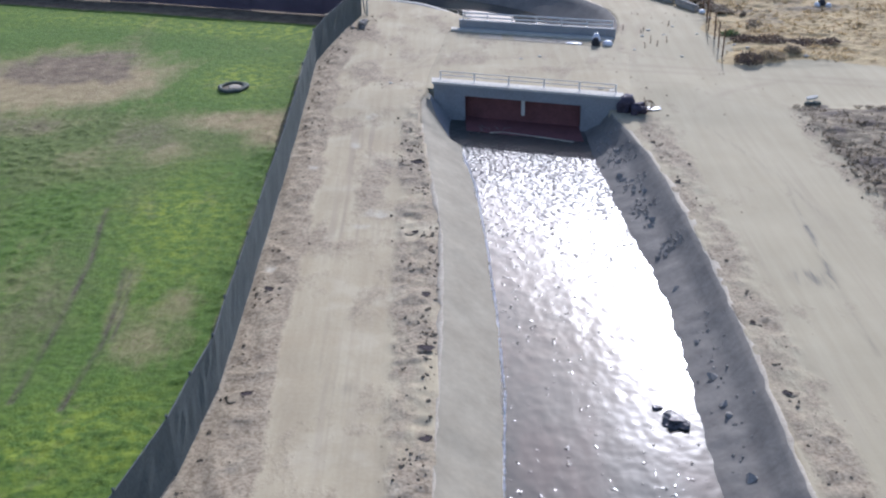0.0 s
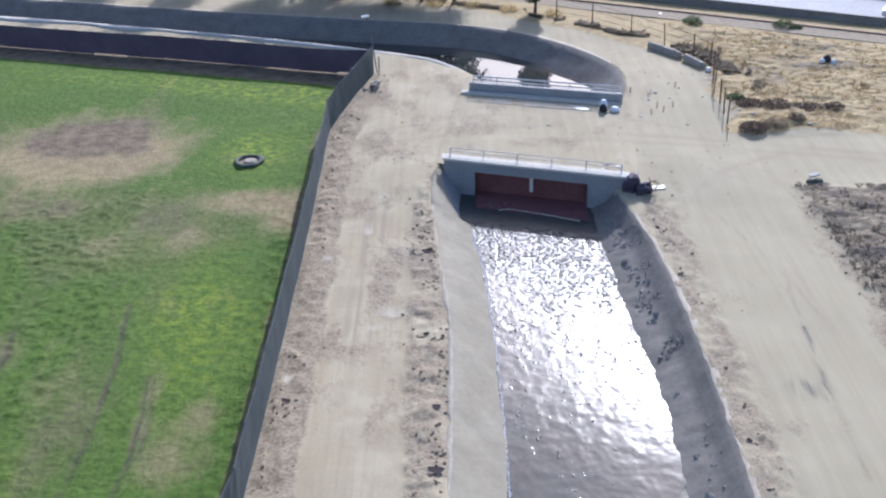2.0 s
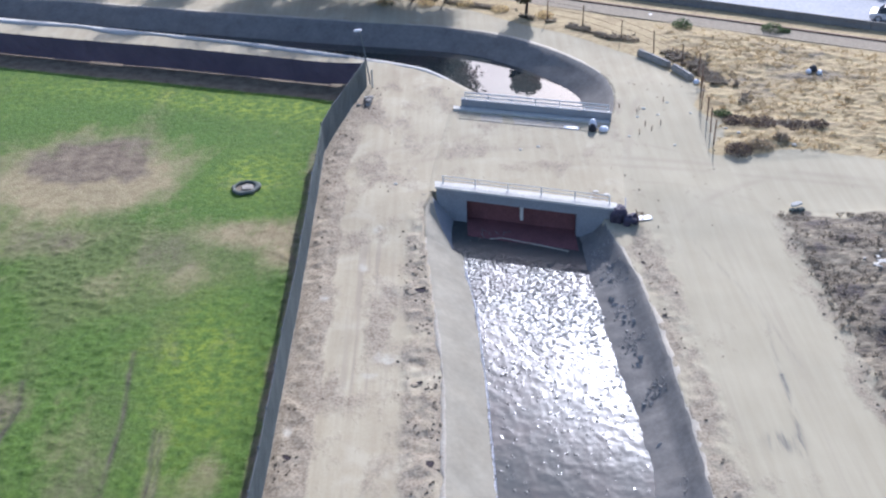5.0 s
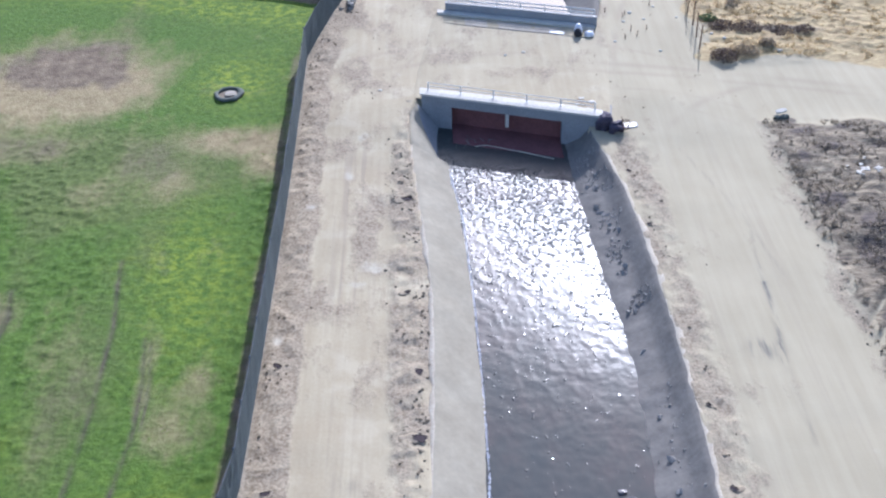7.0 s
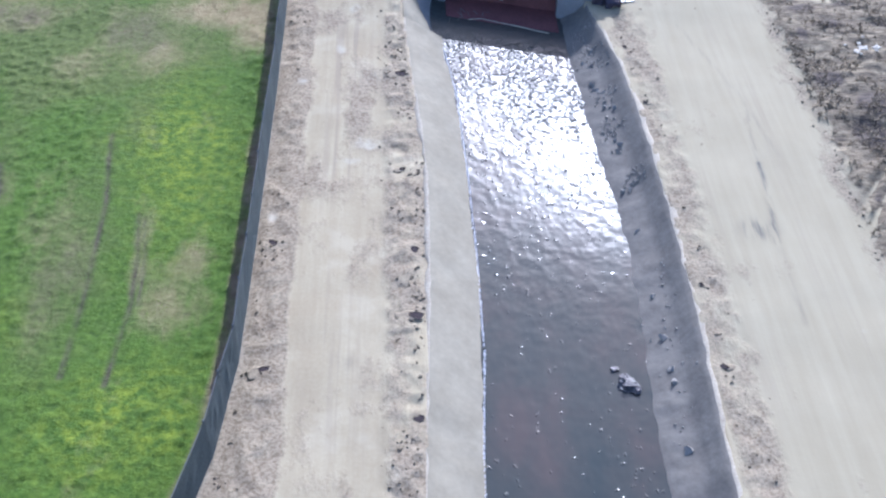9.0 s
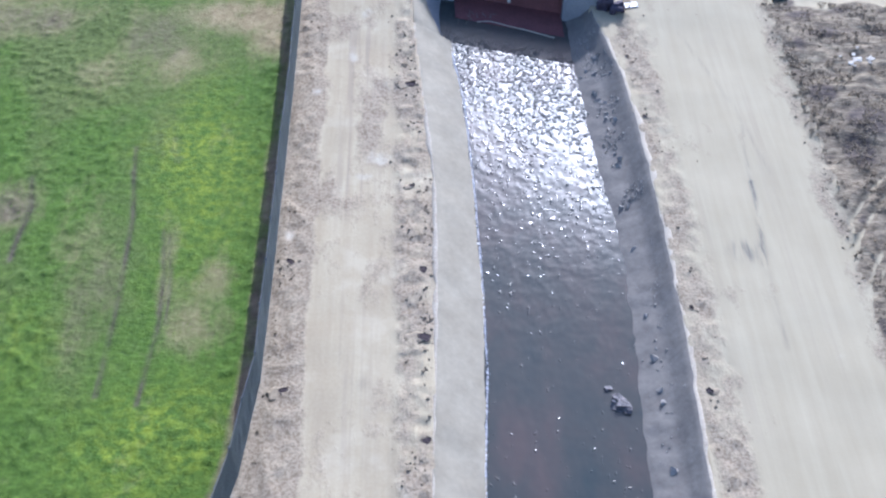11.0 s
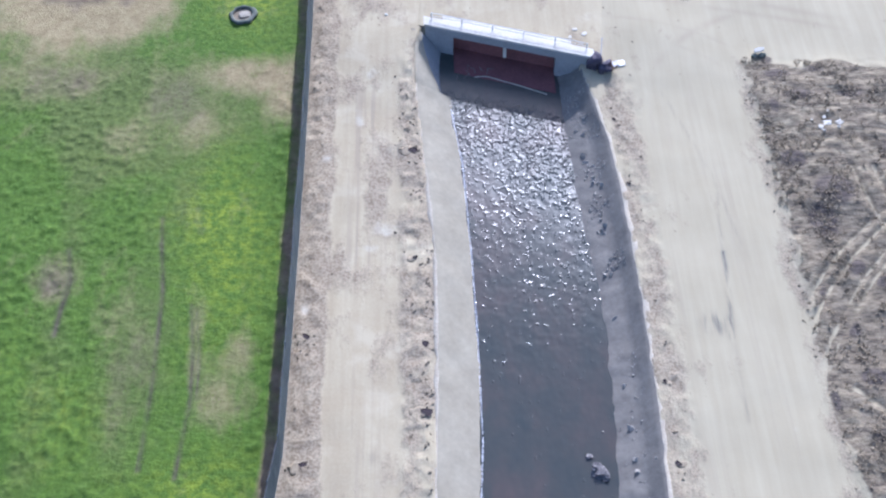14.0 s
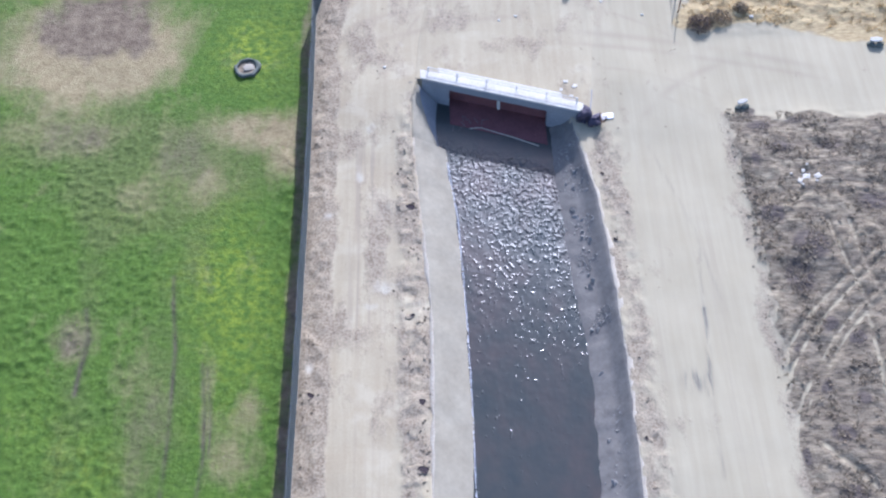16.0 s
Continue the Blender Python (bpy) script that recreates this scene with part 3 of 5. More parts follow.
    strawy = np.maximum(strawy, ramp(over, 112.0, 112.8) * (1 - ramp(over, 120, 121)) * 0.8)
    strawy = np.maximum(strawy, 0.9 * ramp(far, 160, 200))
    weed = ramp(x - 21.0 - 0.5 * fbm(x, y, 2.5, 9), -0.5, 0.7) * (1 - ramp(y + 0.12 * (x - 21) - 0.5 * fbm(x, y, 2.5, 10), 62.6, 63.8))
    weed = weed - 0.6 * wheel_lines(x, y) * np.clip(0.85 + 0.5 * fbm(x, y, 1.2, 63), 0.3, 1)
    weed = weed - 0.55 * blots(x, y, SANDY) - 0.25 * ramp(fbm(x, y, 3.2, 68, 2), 0.25, 0.7) * ramp(y, 50, 53)
    dark_patches = np.maximum(blots(x, y, DARK_PATCHES), 0.34 * ramp(x, 21.3, 22.3) * (1 - ramp(y, 50, 53))) * (1 - 0.8 * wheel_lines(x, y))
    white = blots(x, y, [(-7.25, 54.5, 0.35, 0.4, 0.9), (-3.5, 48.7, 0.9, 0.55, 0.7), (-4.4, 47.3, 0.6, 0.4, 0.6), (-5.2, 58.0, 0.35, 0.9, 0.7), (-8.0, 42.9, 0.3, 0.5, 0.8), (-4.4, 62.2, 0.5, 0.6, 0.5)])
    weed = np.maximum(weed, 0.46 * ramp(fbm(x, y, 6.0, 83), 0.15, 0.6) * ramp(x, 20, 23) * ramp(y, 72.5, 75) * (1 - ramp(y + 0.53 * x, 107, 109)))
    # dark weed band that paints the shadowed gully line across the straw
    weed = np.maximum(weed, 0.9 * np.exp(-(((x - 25.0) / 4.5) ** 2 + ((y - 76.6 + 0.15 * (x - 22)) / 0.7) ** 2)))
    weed = np.maximum(weed, blots(x, y, [(29.5, 85.0, 4.2, 1.6, 0.62), (26.0, 87.4, 1.6, 1.0, 0.5)]))
    stain = 0.85 * np.exp(-(near_line([(16.7, 46.4), (16.55, 44.0), (16.1, 40.4)], x, y) / 0.14) ** 2) + 0.35 * np.exp(-(near_line([(17.1, 51.0), (16.7, 46.4)], x, y) / 0.1) ** 2)
    stain += 0.3 * np.exp(-(near_line([(16.1, 40.4), (16.0, 35.0)], x, y) / 0.12) ** 2) + blots(x, y, [(15.4, 41.3, 0.85, 0.7, 0.7)]) + 0.25 * np.exp(-(near_line([(15.0, 60.0), (17.0, 53.0), (17.9, 47.0)], x, y) / 0.09) ** 2)
    stain += 0.55 * np.exp(-(((x + 2.9) / 0.75) ** 2 + ((y - 55.1) / 0.5) ** 2)) + 0.35 * np.exp(-(((x + 4.3) / 0.5) ** 2 + ((y - 33.4) / 0.45) ** 2))
    track = np.zeros_like(x)
    for x0, w, lean, ya, yb, a in ((-4.7, 1.3, 0.0, 42, 63, 1.0), (-4.6, 1.6, 0.0, 24, 42, 0.45), (14.0, 0.9, 0.02, 28, 61, 0.4), (17.6, 0.9, -0.03, 30, 63, 0.45), (-3.6, 1.0, 0.22, 64, 86, 0.5)):
        track = np.maximum(track, a * np.exp(-((x - x0 - lean * (y - 50)) / w) ** 4) * ramp(y, ya, ya + 4) * (1 - ramp(y, yb - 4, yb)))
    track *= np.clip(0.75 + 0.7 * fbm(x, y, 4.0, 17), 0, 1)
    worn = blots(x, y, [(-18.5, 59.0, 9.0, 5.0, 0.9), (-27.0, 62.0, 6.0, 3.0, 0.8), (-15.5, 52.5, 1.6, 4.0, 0.5)]) + 0.75 * np.exp(-(((x + 17.6) / 3.0) ** 2 + ((y - 40) / 10.0) ** 2)) + 0.8 * np.exp(-(((x + 20) / 3.5) ** 2 + ((y - 58) / 5.0) ** 2)) + 0.7 * np.exp(-(((x + 30) / 11.0) ** 2 + ((y - 72) / 9.0) ** 2)) + 0.5 * np.exp(-((x + 22.4) / 1.3) ** 2)
    rut = np.zeros_like(x)
    for (ax, ay), (bx, by), w in (((8.0, 71.5), (30.0, 66.5), 0.3), ((8.0, 70.2), (30.0, 65.4), 0.25), ((-6.0, 70.0), (8.0, 73.0), 0.25), ((14.5, 62.0), (22.0, 68.0), 0.3), ((12.2, 68.5), (18.0, 90.0), 0.25), ((11.0, 69.0), (17.0, 90.0), 0.25), ((-7.0, 72.0), (6.0, 75.5), 0.3), ((-4.5, 64.0), (2.0, 78.0), 0.12), ((-6.5, 66.0), (0.0, 80.0), 0.12), ((10.5, 66.5), (20.0, 62.0), 0.14), ((11.0, 67.6), (21.0, 64.0), 0.12), ((9.0, 74.5), (19.0, 70.0), 0.14)):
        u, v = bx - ax, by - ay
        s = ((x - ax) * u + (y - ay) * v) / (u * u + v * v)
        off = ((x - ax) * v - (y - ay) * u) / math.hypot(u, v) + 0.8 * np.sin(3.1 * s)
        rut = np.maximum(rut, 0.7 * np.exp(-(off / w) ** 2) * ramp(s, 0, 0.2) * (1 - ramp(s, 0.8, 1)))
    rut *= np.clip(0.5 + 0.9 * fbm(x, y, 2.5, 17), 0, 1)
    return dict(turf=turf, bare=bare, lush=lush, spoil=spoil, pale=pale, straw=strawy, weed=weed, stain=stain, track=track, churned_and_shade=churned_and_shade, worn=worn, rut=rut, groove=groove, dark_patches=dark_patches, white=white)


def cover(me, x, y):
    for name, v in masks(x, y).items():
        a = me.attributes.new(name, 'FLOAT', 'POINT')
        a.data.foreach_set("value", np.clip(v, 0, 1.3).astype(np.float32))


def build_ground():
    def axis(a, b, fine, lo, hi):
        mid = np.arange(a, b + 1e-6, fine)
        up, down, s, v = [], [], fine, b
        while v < hi:
            s *= 1.12
            v += s
            up.append(v)
        s, v = fine, a
        while v > lo:
            s *= 1.12
            v -= s
            down.append(v)
        return np.array(down[::-1] + list(mid) + up)
    xs, ys = axis(-31, 33, 0.13, -2600, 2600), axis(24, 114, 0.17, -1500, 3600)
    X, Y = np.meshgrid(xs, ys)
    x, y = X.ravel(), Y.ravel()
    z = level(x, y)
    for poly, depth in ((NEAR_POLY, 2.4), (CANAL_POLY, 2.4), (PIPE_POLY, 2.4)):
        px, py = [p[0] for p in poly], [p[1] for p in poly]
        near = (x > min(px)) & (x < max(px)) & (y > min(py)) & (y < max(py))
        d = np.full(x.shape, -1.0)
        d[near] = inside(poly, x[near], y[near])
        cut = np.where(d > 0, -np.minimum(depth, 0.12 + (9.0 if poly is PIPE_POLY else 1.25) * d), 1e9)
        z = np.where(d > 0, np.minimum(z, cut), z)
    far = np.hypot(x, y - 60)
    z = z - 0.4 * ramp(far, 200, 800)
    ny, nx = len(ys), len(xs)
    k = (np.arange(ny - 1)[:, None] * nx + np.arange(nx - 1)[None]).ravel()
    faces = np.stack([k, k + 1, k + nx + 1, k + nx], 1)
    me = bpy.data.meshes.new("ground")
    me.vertices.add(len(x))
    me.vertices.foreach_set("co", np.stack([x, y, z], 1).astype(np.float32).ravel())
    me.loops.add(faces.size)
    me.loops.foreach_set("vertex_index", faces.astype(np.int32).ravel())
    me.polygons.add(len(faces))
    me.polygons.foreach_set("loop_start", np.arange(0, faces.size, 4, dtype=np.int32))
    me.polygons.foreach_set("use_smooth", np.ones(len(faces), bool))
    me.update(calc_edges=True)
    cover(me, x, y)
    me.materials.append(M_GROUND)
    return tagged(new("ground", me), "packed tan dirt, green turf and dry straw ground", "ground", kind="structure")


FENCE = [(-15.5, 4.0), (-10.2, 25.0), (-9.35, 28.6), (-8.8, 33.6), (-8.72, 42.0), (-8.68, 55.0), (-8.75, 66.0), (-8.85, 73.9), (-6.35, 85.6)]
FAR_FENCE = [(-6.35, 85.6), (-24.4, 91.5), (-40.6, 96.6), (-75.0, 106.4), (-108.0, 115.6)]


def fence_x(y):
    return np.interp(y, [-1500] + [p[1] for p in FENCE] + [88, 4000], [-400] + [p[0] for p in FENCE] + [-5.9, -5.9])


def far_fence_y(x):
    return np.interp(x, [-2600] + [p[0] for p in reversed(FAR_FENCE)] + [4000], [815] + [p[1] for p in reversed(FAR_FENCE)] + [87])


ground = build_ground()


RIGHT_STEEP = 0.88                 # drop of the right bank's steeper upper part


def slope(s, steep):
    """Height of a bank's face at s, 0 at the crest and 1 at the waterline; steep: the drop in the upper two fifths."""
    if not steep:
        return 0.03 + (WATER - 0.03) * np.asarray(s, float)
    return np.interp(s, [0, 0.4, 1.0, 1.6], [0.03, 0.03 - steep, WATER, WATER - 0.7])


def lining(name, crest, toe, mat, lip_mat, wave, seed, label, lip=0.42, out=-1, rows=9, steep=0.0, rise=0.0):
    """Sprayed concrete from a lip on the bank down past the waterline, between two lines of the same length."""
    verts, faces, n = [], [], rows + 3
    for i, (c, e) in enumerate(zip(crest, toe)):
        c, e = Vector(c), Vector(e)
        side = (c - e)
        side.z = 0
        side.normalize()
        wide = lip * (1 + 0.6 * float(fbm(c.x + c.y, seed, 1.3, seed + 3)))
        pts = [c + side * (wide + 0.1) + Vector((0, 0, -0.3)), c + side * wide + Vector((0, 0, 0.015 + rise)), c + Vector((0, 0, 0.035 + rise)) + side * 0.06 * float(fbm(c.y, c.x, 0.8, seed + 5))]
        for k in range(1, rows + 1):
            s = k / rows * 1.5
            p = c.lerp(e, s)
            p.z = float(slope(s, steep))
            w = wave * float(fbm(c.y + c.x * 0.7 + 3.1 * seed, s * 3.2, 1.6, seed, 4))
            p += Vector((0, 0, 1)) * w
            if steep and s > 0.4:
                p.z += 0.03 * float(fbm(c.y, s * 2.3, 0.45, seed + 7, 2))
            pts.append(p)
        verts += pts
        if i:
            a, b = (i - 1) * n, i * n
            for k in range(n - 1):
                faces.append((a + k, a + k + 1, b + k + 1, b + k) if out < 0 else (a + k, b + k, b + k + 1, a + k + 1))
    ob = sheet(name, verts, faces, mat)
    ob.data.materials.append(lip_mat)
    for k, p in enumerate(ob.data.polygons):
        if k % (n - 1) < 2:
            p.material_index = 1
    return tagged(ob, label, "embankment", kind="structure")


def samples(line, ya, yb, step=0.3):
    n = int((yb - ya) / step)
    return [(float(line_at(line, ya + (yb - ya) * k / n)), ya + (yb - ya) * k / n, 0.0) for k in range(n + 1)]


def soften(pts, reach=6):
    out = []
    for i in range(len(pts)):
        some = pts[max(0, i - reach):i + reach + 1]
        out.append((sum(p[0] for p in some) / len(some), pts[i][1], 0.0))
    return out


lining("bank_left", soften(samples(CREST_L, -20, 61.4)), soften(samples(TOE_L, -20, 61.4)), M_GUNITE, M_LIP, 0.07, 4,
       "smooth grey sprayed-concrete channel bank with dusty lip", 0.22, 1)
# the right bank gets a darker, rougher gunite than the left
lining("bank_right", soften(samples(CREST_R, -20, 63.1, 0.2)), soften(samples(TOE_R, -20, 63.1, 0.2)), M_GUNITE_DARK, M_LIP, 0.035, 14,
       "rough dark grey broken concrete channel bank", 0.26, -1, 15, RIGHT_STEEP)


def offset_line(line, dist):
    out = []
    for i, p in enumerate(line):
        d = (line[min(i + 1, len(line) - 1)] - line[max(i - 1, 0)]).normalized()
        out.append(p + Vector((-d.y, d.x, 0)) * dist)
    return out


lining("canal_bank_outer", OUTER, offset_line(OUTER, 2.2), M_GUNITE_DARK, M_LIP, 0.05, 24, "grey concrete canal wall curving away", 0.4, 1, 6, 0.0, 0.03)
# sunlight on this bank's top is put into the pale rim
lining("canal_bank_inner", INNER, offset_line(INNER, -2.2), M_GUNITE, M_COPING, 0.04, 34, "grey concrete canal bank with pale rim", 0.55, -1, 6, 0.0, 0.12)


def build_water():
    v, f = [], []
    a, b = samples(TOE_L, -20, 62, 2.0), samples(TOE_R, -20, 62, 2.0)
    a = [(x - 0.9, y) for x, y, _ in a] + [(-0.3, 66.5), (0.6, 74.0), (1.6, 80.0), (2.2, 82.5)]
    b = [(x + 0.9, y) for x, y, _ in b] + [(9.4, 64.0), (10.2, 72.0), (11.2, 78.0), (12.2, 80.5)]
    inner, outer = offset_line(INNER, -1.4), offset_line(OUTER, 1.4)
    n = 60
    for k in range(3, n + 1):
        s = k / n
        p, q = inner[int(s * (len(inner) - 1))], outer[int(s * (len(outer) - 1))]
        a.append((p.x, p.y))
        b.append((q.x, q.y))
    for (xa, ya), (xb, yb) in zip(a, b):
        v += [(xa, ya, WATER), (xb, yb, WATER)]
    f = [(2 * k, 2 * k + 1, 2 * k + 3, 2 * k + 2) for k in range(len(a) - 1)]
    return tagged(sheet("water", v, f, M_WATER, smooth=False), "rippling murky grey-green channel water glinting in the sun", "water", kind="structure")


build_water()


# ---- the crossing: culvert, headwall, deck ----
def prism(bm, outline, z0, z1):
    """An upright slab over a plan outline; z1 may be a list of heights."""
    lo = [bm.verts.new((x, y, z0)) for x, y in outline]
    hi = [bm.verts.new((x, y, z1[k] if isinstance(z1, list) else z1)) for k, (x, y) in enumerate(outline)]
    bm.faces.new(lo[::-1])
    bm.faces.new(hi)
    for k in range(len(lo)):
        j = (k + 1) % len(lo)
        bm.faces.new((lo[k], lo[j], hi[j], hi[k]))


def slanted(x0, x1, d0, d1, fy=head_y):
    """A plan outline between x0 and x1, d0 to d1 metres behind the face line."""
    return [(x0, fy(x0) + d0), (x1, fy(x1) + d0), (x1, fy(x1) + d1), (x0, fy(x0) + d1)]


def railing(fy, x0, x1, z, posts, name, label, rails=(0.42, 0.78, 1.08), behind=0.22, thick=0.032):
    root = tagged(new(name), label, "railing")
    root.location = (x0, fy(x0) + behind, z)
    def at(x, h):
        return Vector((x - x0, fy(x) - fy(x0), h))
    for k in range(posts):
        x = x0 + (x1 - x0) * k / (posts - 1)
        bm = bmesh.new()
        rod(bm, at(x, -0.02), at(x, rails[-1] + 0.02), 0.045)
        box(bm, Matrix.Translation(at(x, -0.01)), 0.16, 0.16, 0.03)
        part("post", bm, M_STEEL, root)
    for h in rails:
        bm = bmesh.new()
        rod(bm, at(x0, h), at(x1, h), thick)
        part("rail", bm, M_STEEL, root)
    return root


def build_crossing():
    root = tagged(new("culvert"), "double-barrelled concrete box culvert with pale headwall", "culvert", kind="structure")
    top = 0.86
    jl, jr, soffit = 1.2, 8.15, 0.22
    bm = bmesh.new()
    prism(bm, slanted(-0.75, 10.55, 0.0, 0.42), soffit, top)
    prism(bm, slanted(-0.75, jl, 0.0, 0.42), -2.6, soffit)
    prism(bm, slanted(jr, 10.55, 0.0, 0.42), -2.6, soffit)
    part("headwall", bm, M_CONCRETE, root)
    bm = bmesh.new()
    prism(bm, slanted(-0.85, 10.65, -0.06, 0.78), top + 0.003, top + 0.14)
    part("coping", bm, M_COPING, root, "dusty concrete coping with sunlight put into its pale colour")
    bm = bmesh.new()
    prism(bm, slanted(4.64, 4.84, 0.05, 0.4), -0.75, soffit)
    part("hanger", bm, M_COPING, root, "short pale hanging bracket")
    for a, b in ((0.7, 1.2), (8.15, 8.65)):
        bm = bmesh.new()
        prism(bm, slanted(a, b, 0.43, 13.6), -2.6, soffit)
        part("side_wall", bm, M_DARKWALL, root)
    bm = bmesh.new()
    prism(bm, slanted(1.2, 8.15, 0.75, 0.95), -2.6, soffit)
    part("gate_panel", bm, M_DARKWALL, root, "dim rust-red gate panel inside the culvert")
    # warped wing wall that runs down the left bank, and the bank's shoulder behind it
    def edge(s):
        return Vector((-1.0 + 1.70 * s ** 1.6, 66.28 - 5.7 * s, 0.22 - 1.66 * s))
    def foot(s):
        return Vector((1.21 - 0.42 * s, 65.62 - 5.0 * s, -2.5))
    n, v, f = 16, [], []
    for k in range(n + 1):
        e, g = edge(k / n), foot(k / n)
        v += [e.lerp(g, q / 4) for q in range(5)]
    f = [(5 * k + q, 5 * k + q + 1, 5 * k + q + 6, 5 * k + q + 5) for k in range(n) for q in range(4)]
    sheet("wing_wall", v, f, M_CONCRETE, root)
    v, f = [], []
    for k in range(n + 1):
        s = k / n
        e, c = edge(s), Vector((-1.45 + 0.15 * s, 66.5 - 5.6 * s, 0.36 - 0.30 * min(1, s * 2.2)))
        dip = Vector((0, 0, -0.22 * float(ramp(s, 0.72, 1.0))))
        e, c = e + dip, c + dip
        v += [c + Vector((-0.4, 0, -0.35)), c + Vector((-0.3, 0, 0.0)), c] + [c.lerp(e, q / 4) + Vector((0, 0, 0.05 * float(field(e.y, q * 0.4, 0.7, 5)) * (q < 4))) for q in range(1, 5)]
    f = [(7 * k + q, 7 * k + q + 7, 7 * k + q + 8, 7 * k + q + 1) for k in range(n) for q in range(6)]
    ob = sheet("bank_shoulder", v, f, M_GUNITE, root)
    ob["label"] = "grey sprayed-concrete shoulder behind the wing wall"
    # added slab just above the water, coloured as the gate's reflection
    bm = bmesh.new()
    prism(bm, slanted(1.21, 8.14, -1.8, 0.74), -2.5, WATER + 0.03)
    part("reflection_slab", bm, M_DARKWALL, root, "added rust-red slab standing in for the gate's reflection")
    # deck, covered with the same packed dirt
    bm = bmesh.new()
    prism(bm, [(-1.6, head_y(-1.6) + 0.43), (11.2, head_y(11.2) + 0.43), (13.4, far_y(13.4) - 0.02), (0.2, far_y(0.2) - 0.02)], 0.225, 0.26)
    part("deck", bm, M_CONCRETE, root)
    v, f, n = [], [], 44
    for a in range(n + 1):
        for c in range(n + 1):
            u, w = a / n, c / n
            x0, x1 = -1.7 + 13.0 * u, 0.1 + 13.4 * u
            y0, y1 = head_y(x0) + 0.43, far_y(x1) - 0.02
            px, py = x0 + (x1 - x0) * w, y0 + (y1 - y0) * w
            side = min(u, 1 - u) * 13
            v.append((px, py, 0.36 + 0.05 * min(1, side) + 0.02 * float(fbm(px, py, 3.0, 3)) - 0.36 * max(0, 0.5 - side)))
    f = [(a * (n + 1) + c, (a + 1) * (n + 1) + c, (a + 1) * (n + 1) + c + 1, a * (n + 1) + c + 1) for a in range(n) for c in range(n)]
    fill = sheet("dirt_fill", v, f, M_GROUND, root)
    fill["label"] = "packed dirt over the culvert deck"
    cover(fill.data, np.array([p[0] for p in v]), np.array([p[1] for p in v]))
    bm = bmesh.new()
    prism(bm, slanted(0.5, 9.3, 0.8, 1.9), 0.3, 0.46)
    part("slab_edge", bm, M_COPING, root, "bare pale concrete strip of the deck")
    return root


build_crossing()
railing(head_y, -0.3, 10.2, 1.0, 6, "guard_rail", "thin galvanised pipe railing along the culvert headwall", (0.26, 0.5), 0.66, 0.026)


def build_far_parapet():
    root = tagged(new("far_headwall"), "long grey concrete parapet across the canal mouth", "parapet", kind="structure")
    bm = bmesh.new()
    prism(bm, slanted(1.2, 12.2, 0.0, 0.35, far_y), -2.6, 1.12)
    part("wall", bm, M_CONCRETE, root)
    bm = bmesh.new()
    prism(bm, slanted(0.6, 12.0, -0.62, -0.06, far_y), 0.30, 0.56)
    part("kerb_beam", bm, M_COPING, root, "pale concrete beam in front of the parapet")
    for x in (0.9, 3.7, 6.4, 9.1, 11.7):
        bm = bmesh.new()
        prism(bm, slanted(x - 0.2, x + 0.2, -0.55, -0.12, far_y), 0.2, 0.299)
        part("block", bm, M_CONCRETE, root)
    bm = bmesh.new()
    prism(bm, slanted(2.6, 9.6, -2.1, -0.9, far_y), 0.2, 0.425)
    part("apron", bm, M_LIP, root, "pale dusty concrete apron slab")
    return root


build_far_parapet()
railing(far_y, 1.5, 12.0, 1.12, 7, "guard_rail", "weathered pipe railing on the far parapet", (0.22, 0.5), 0.18, 0.06)


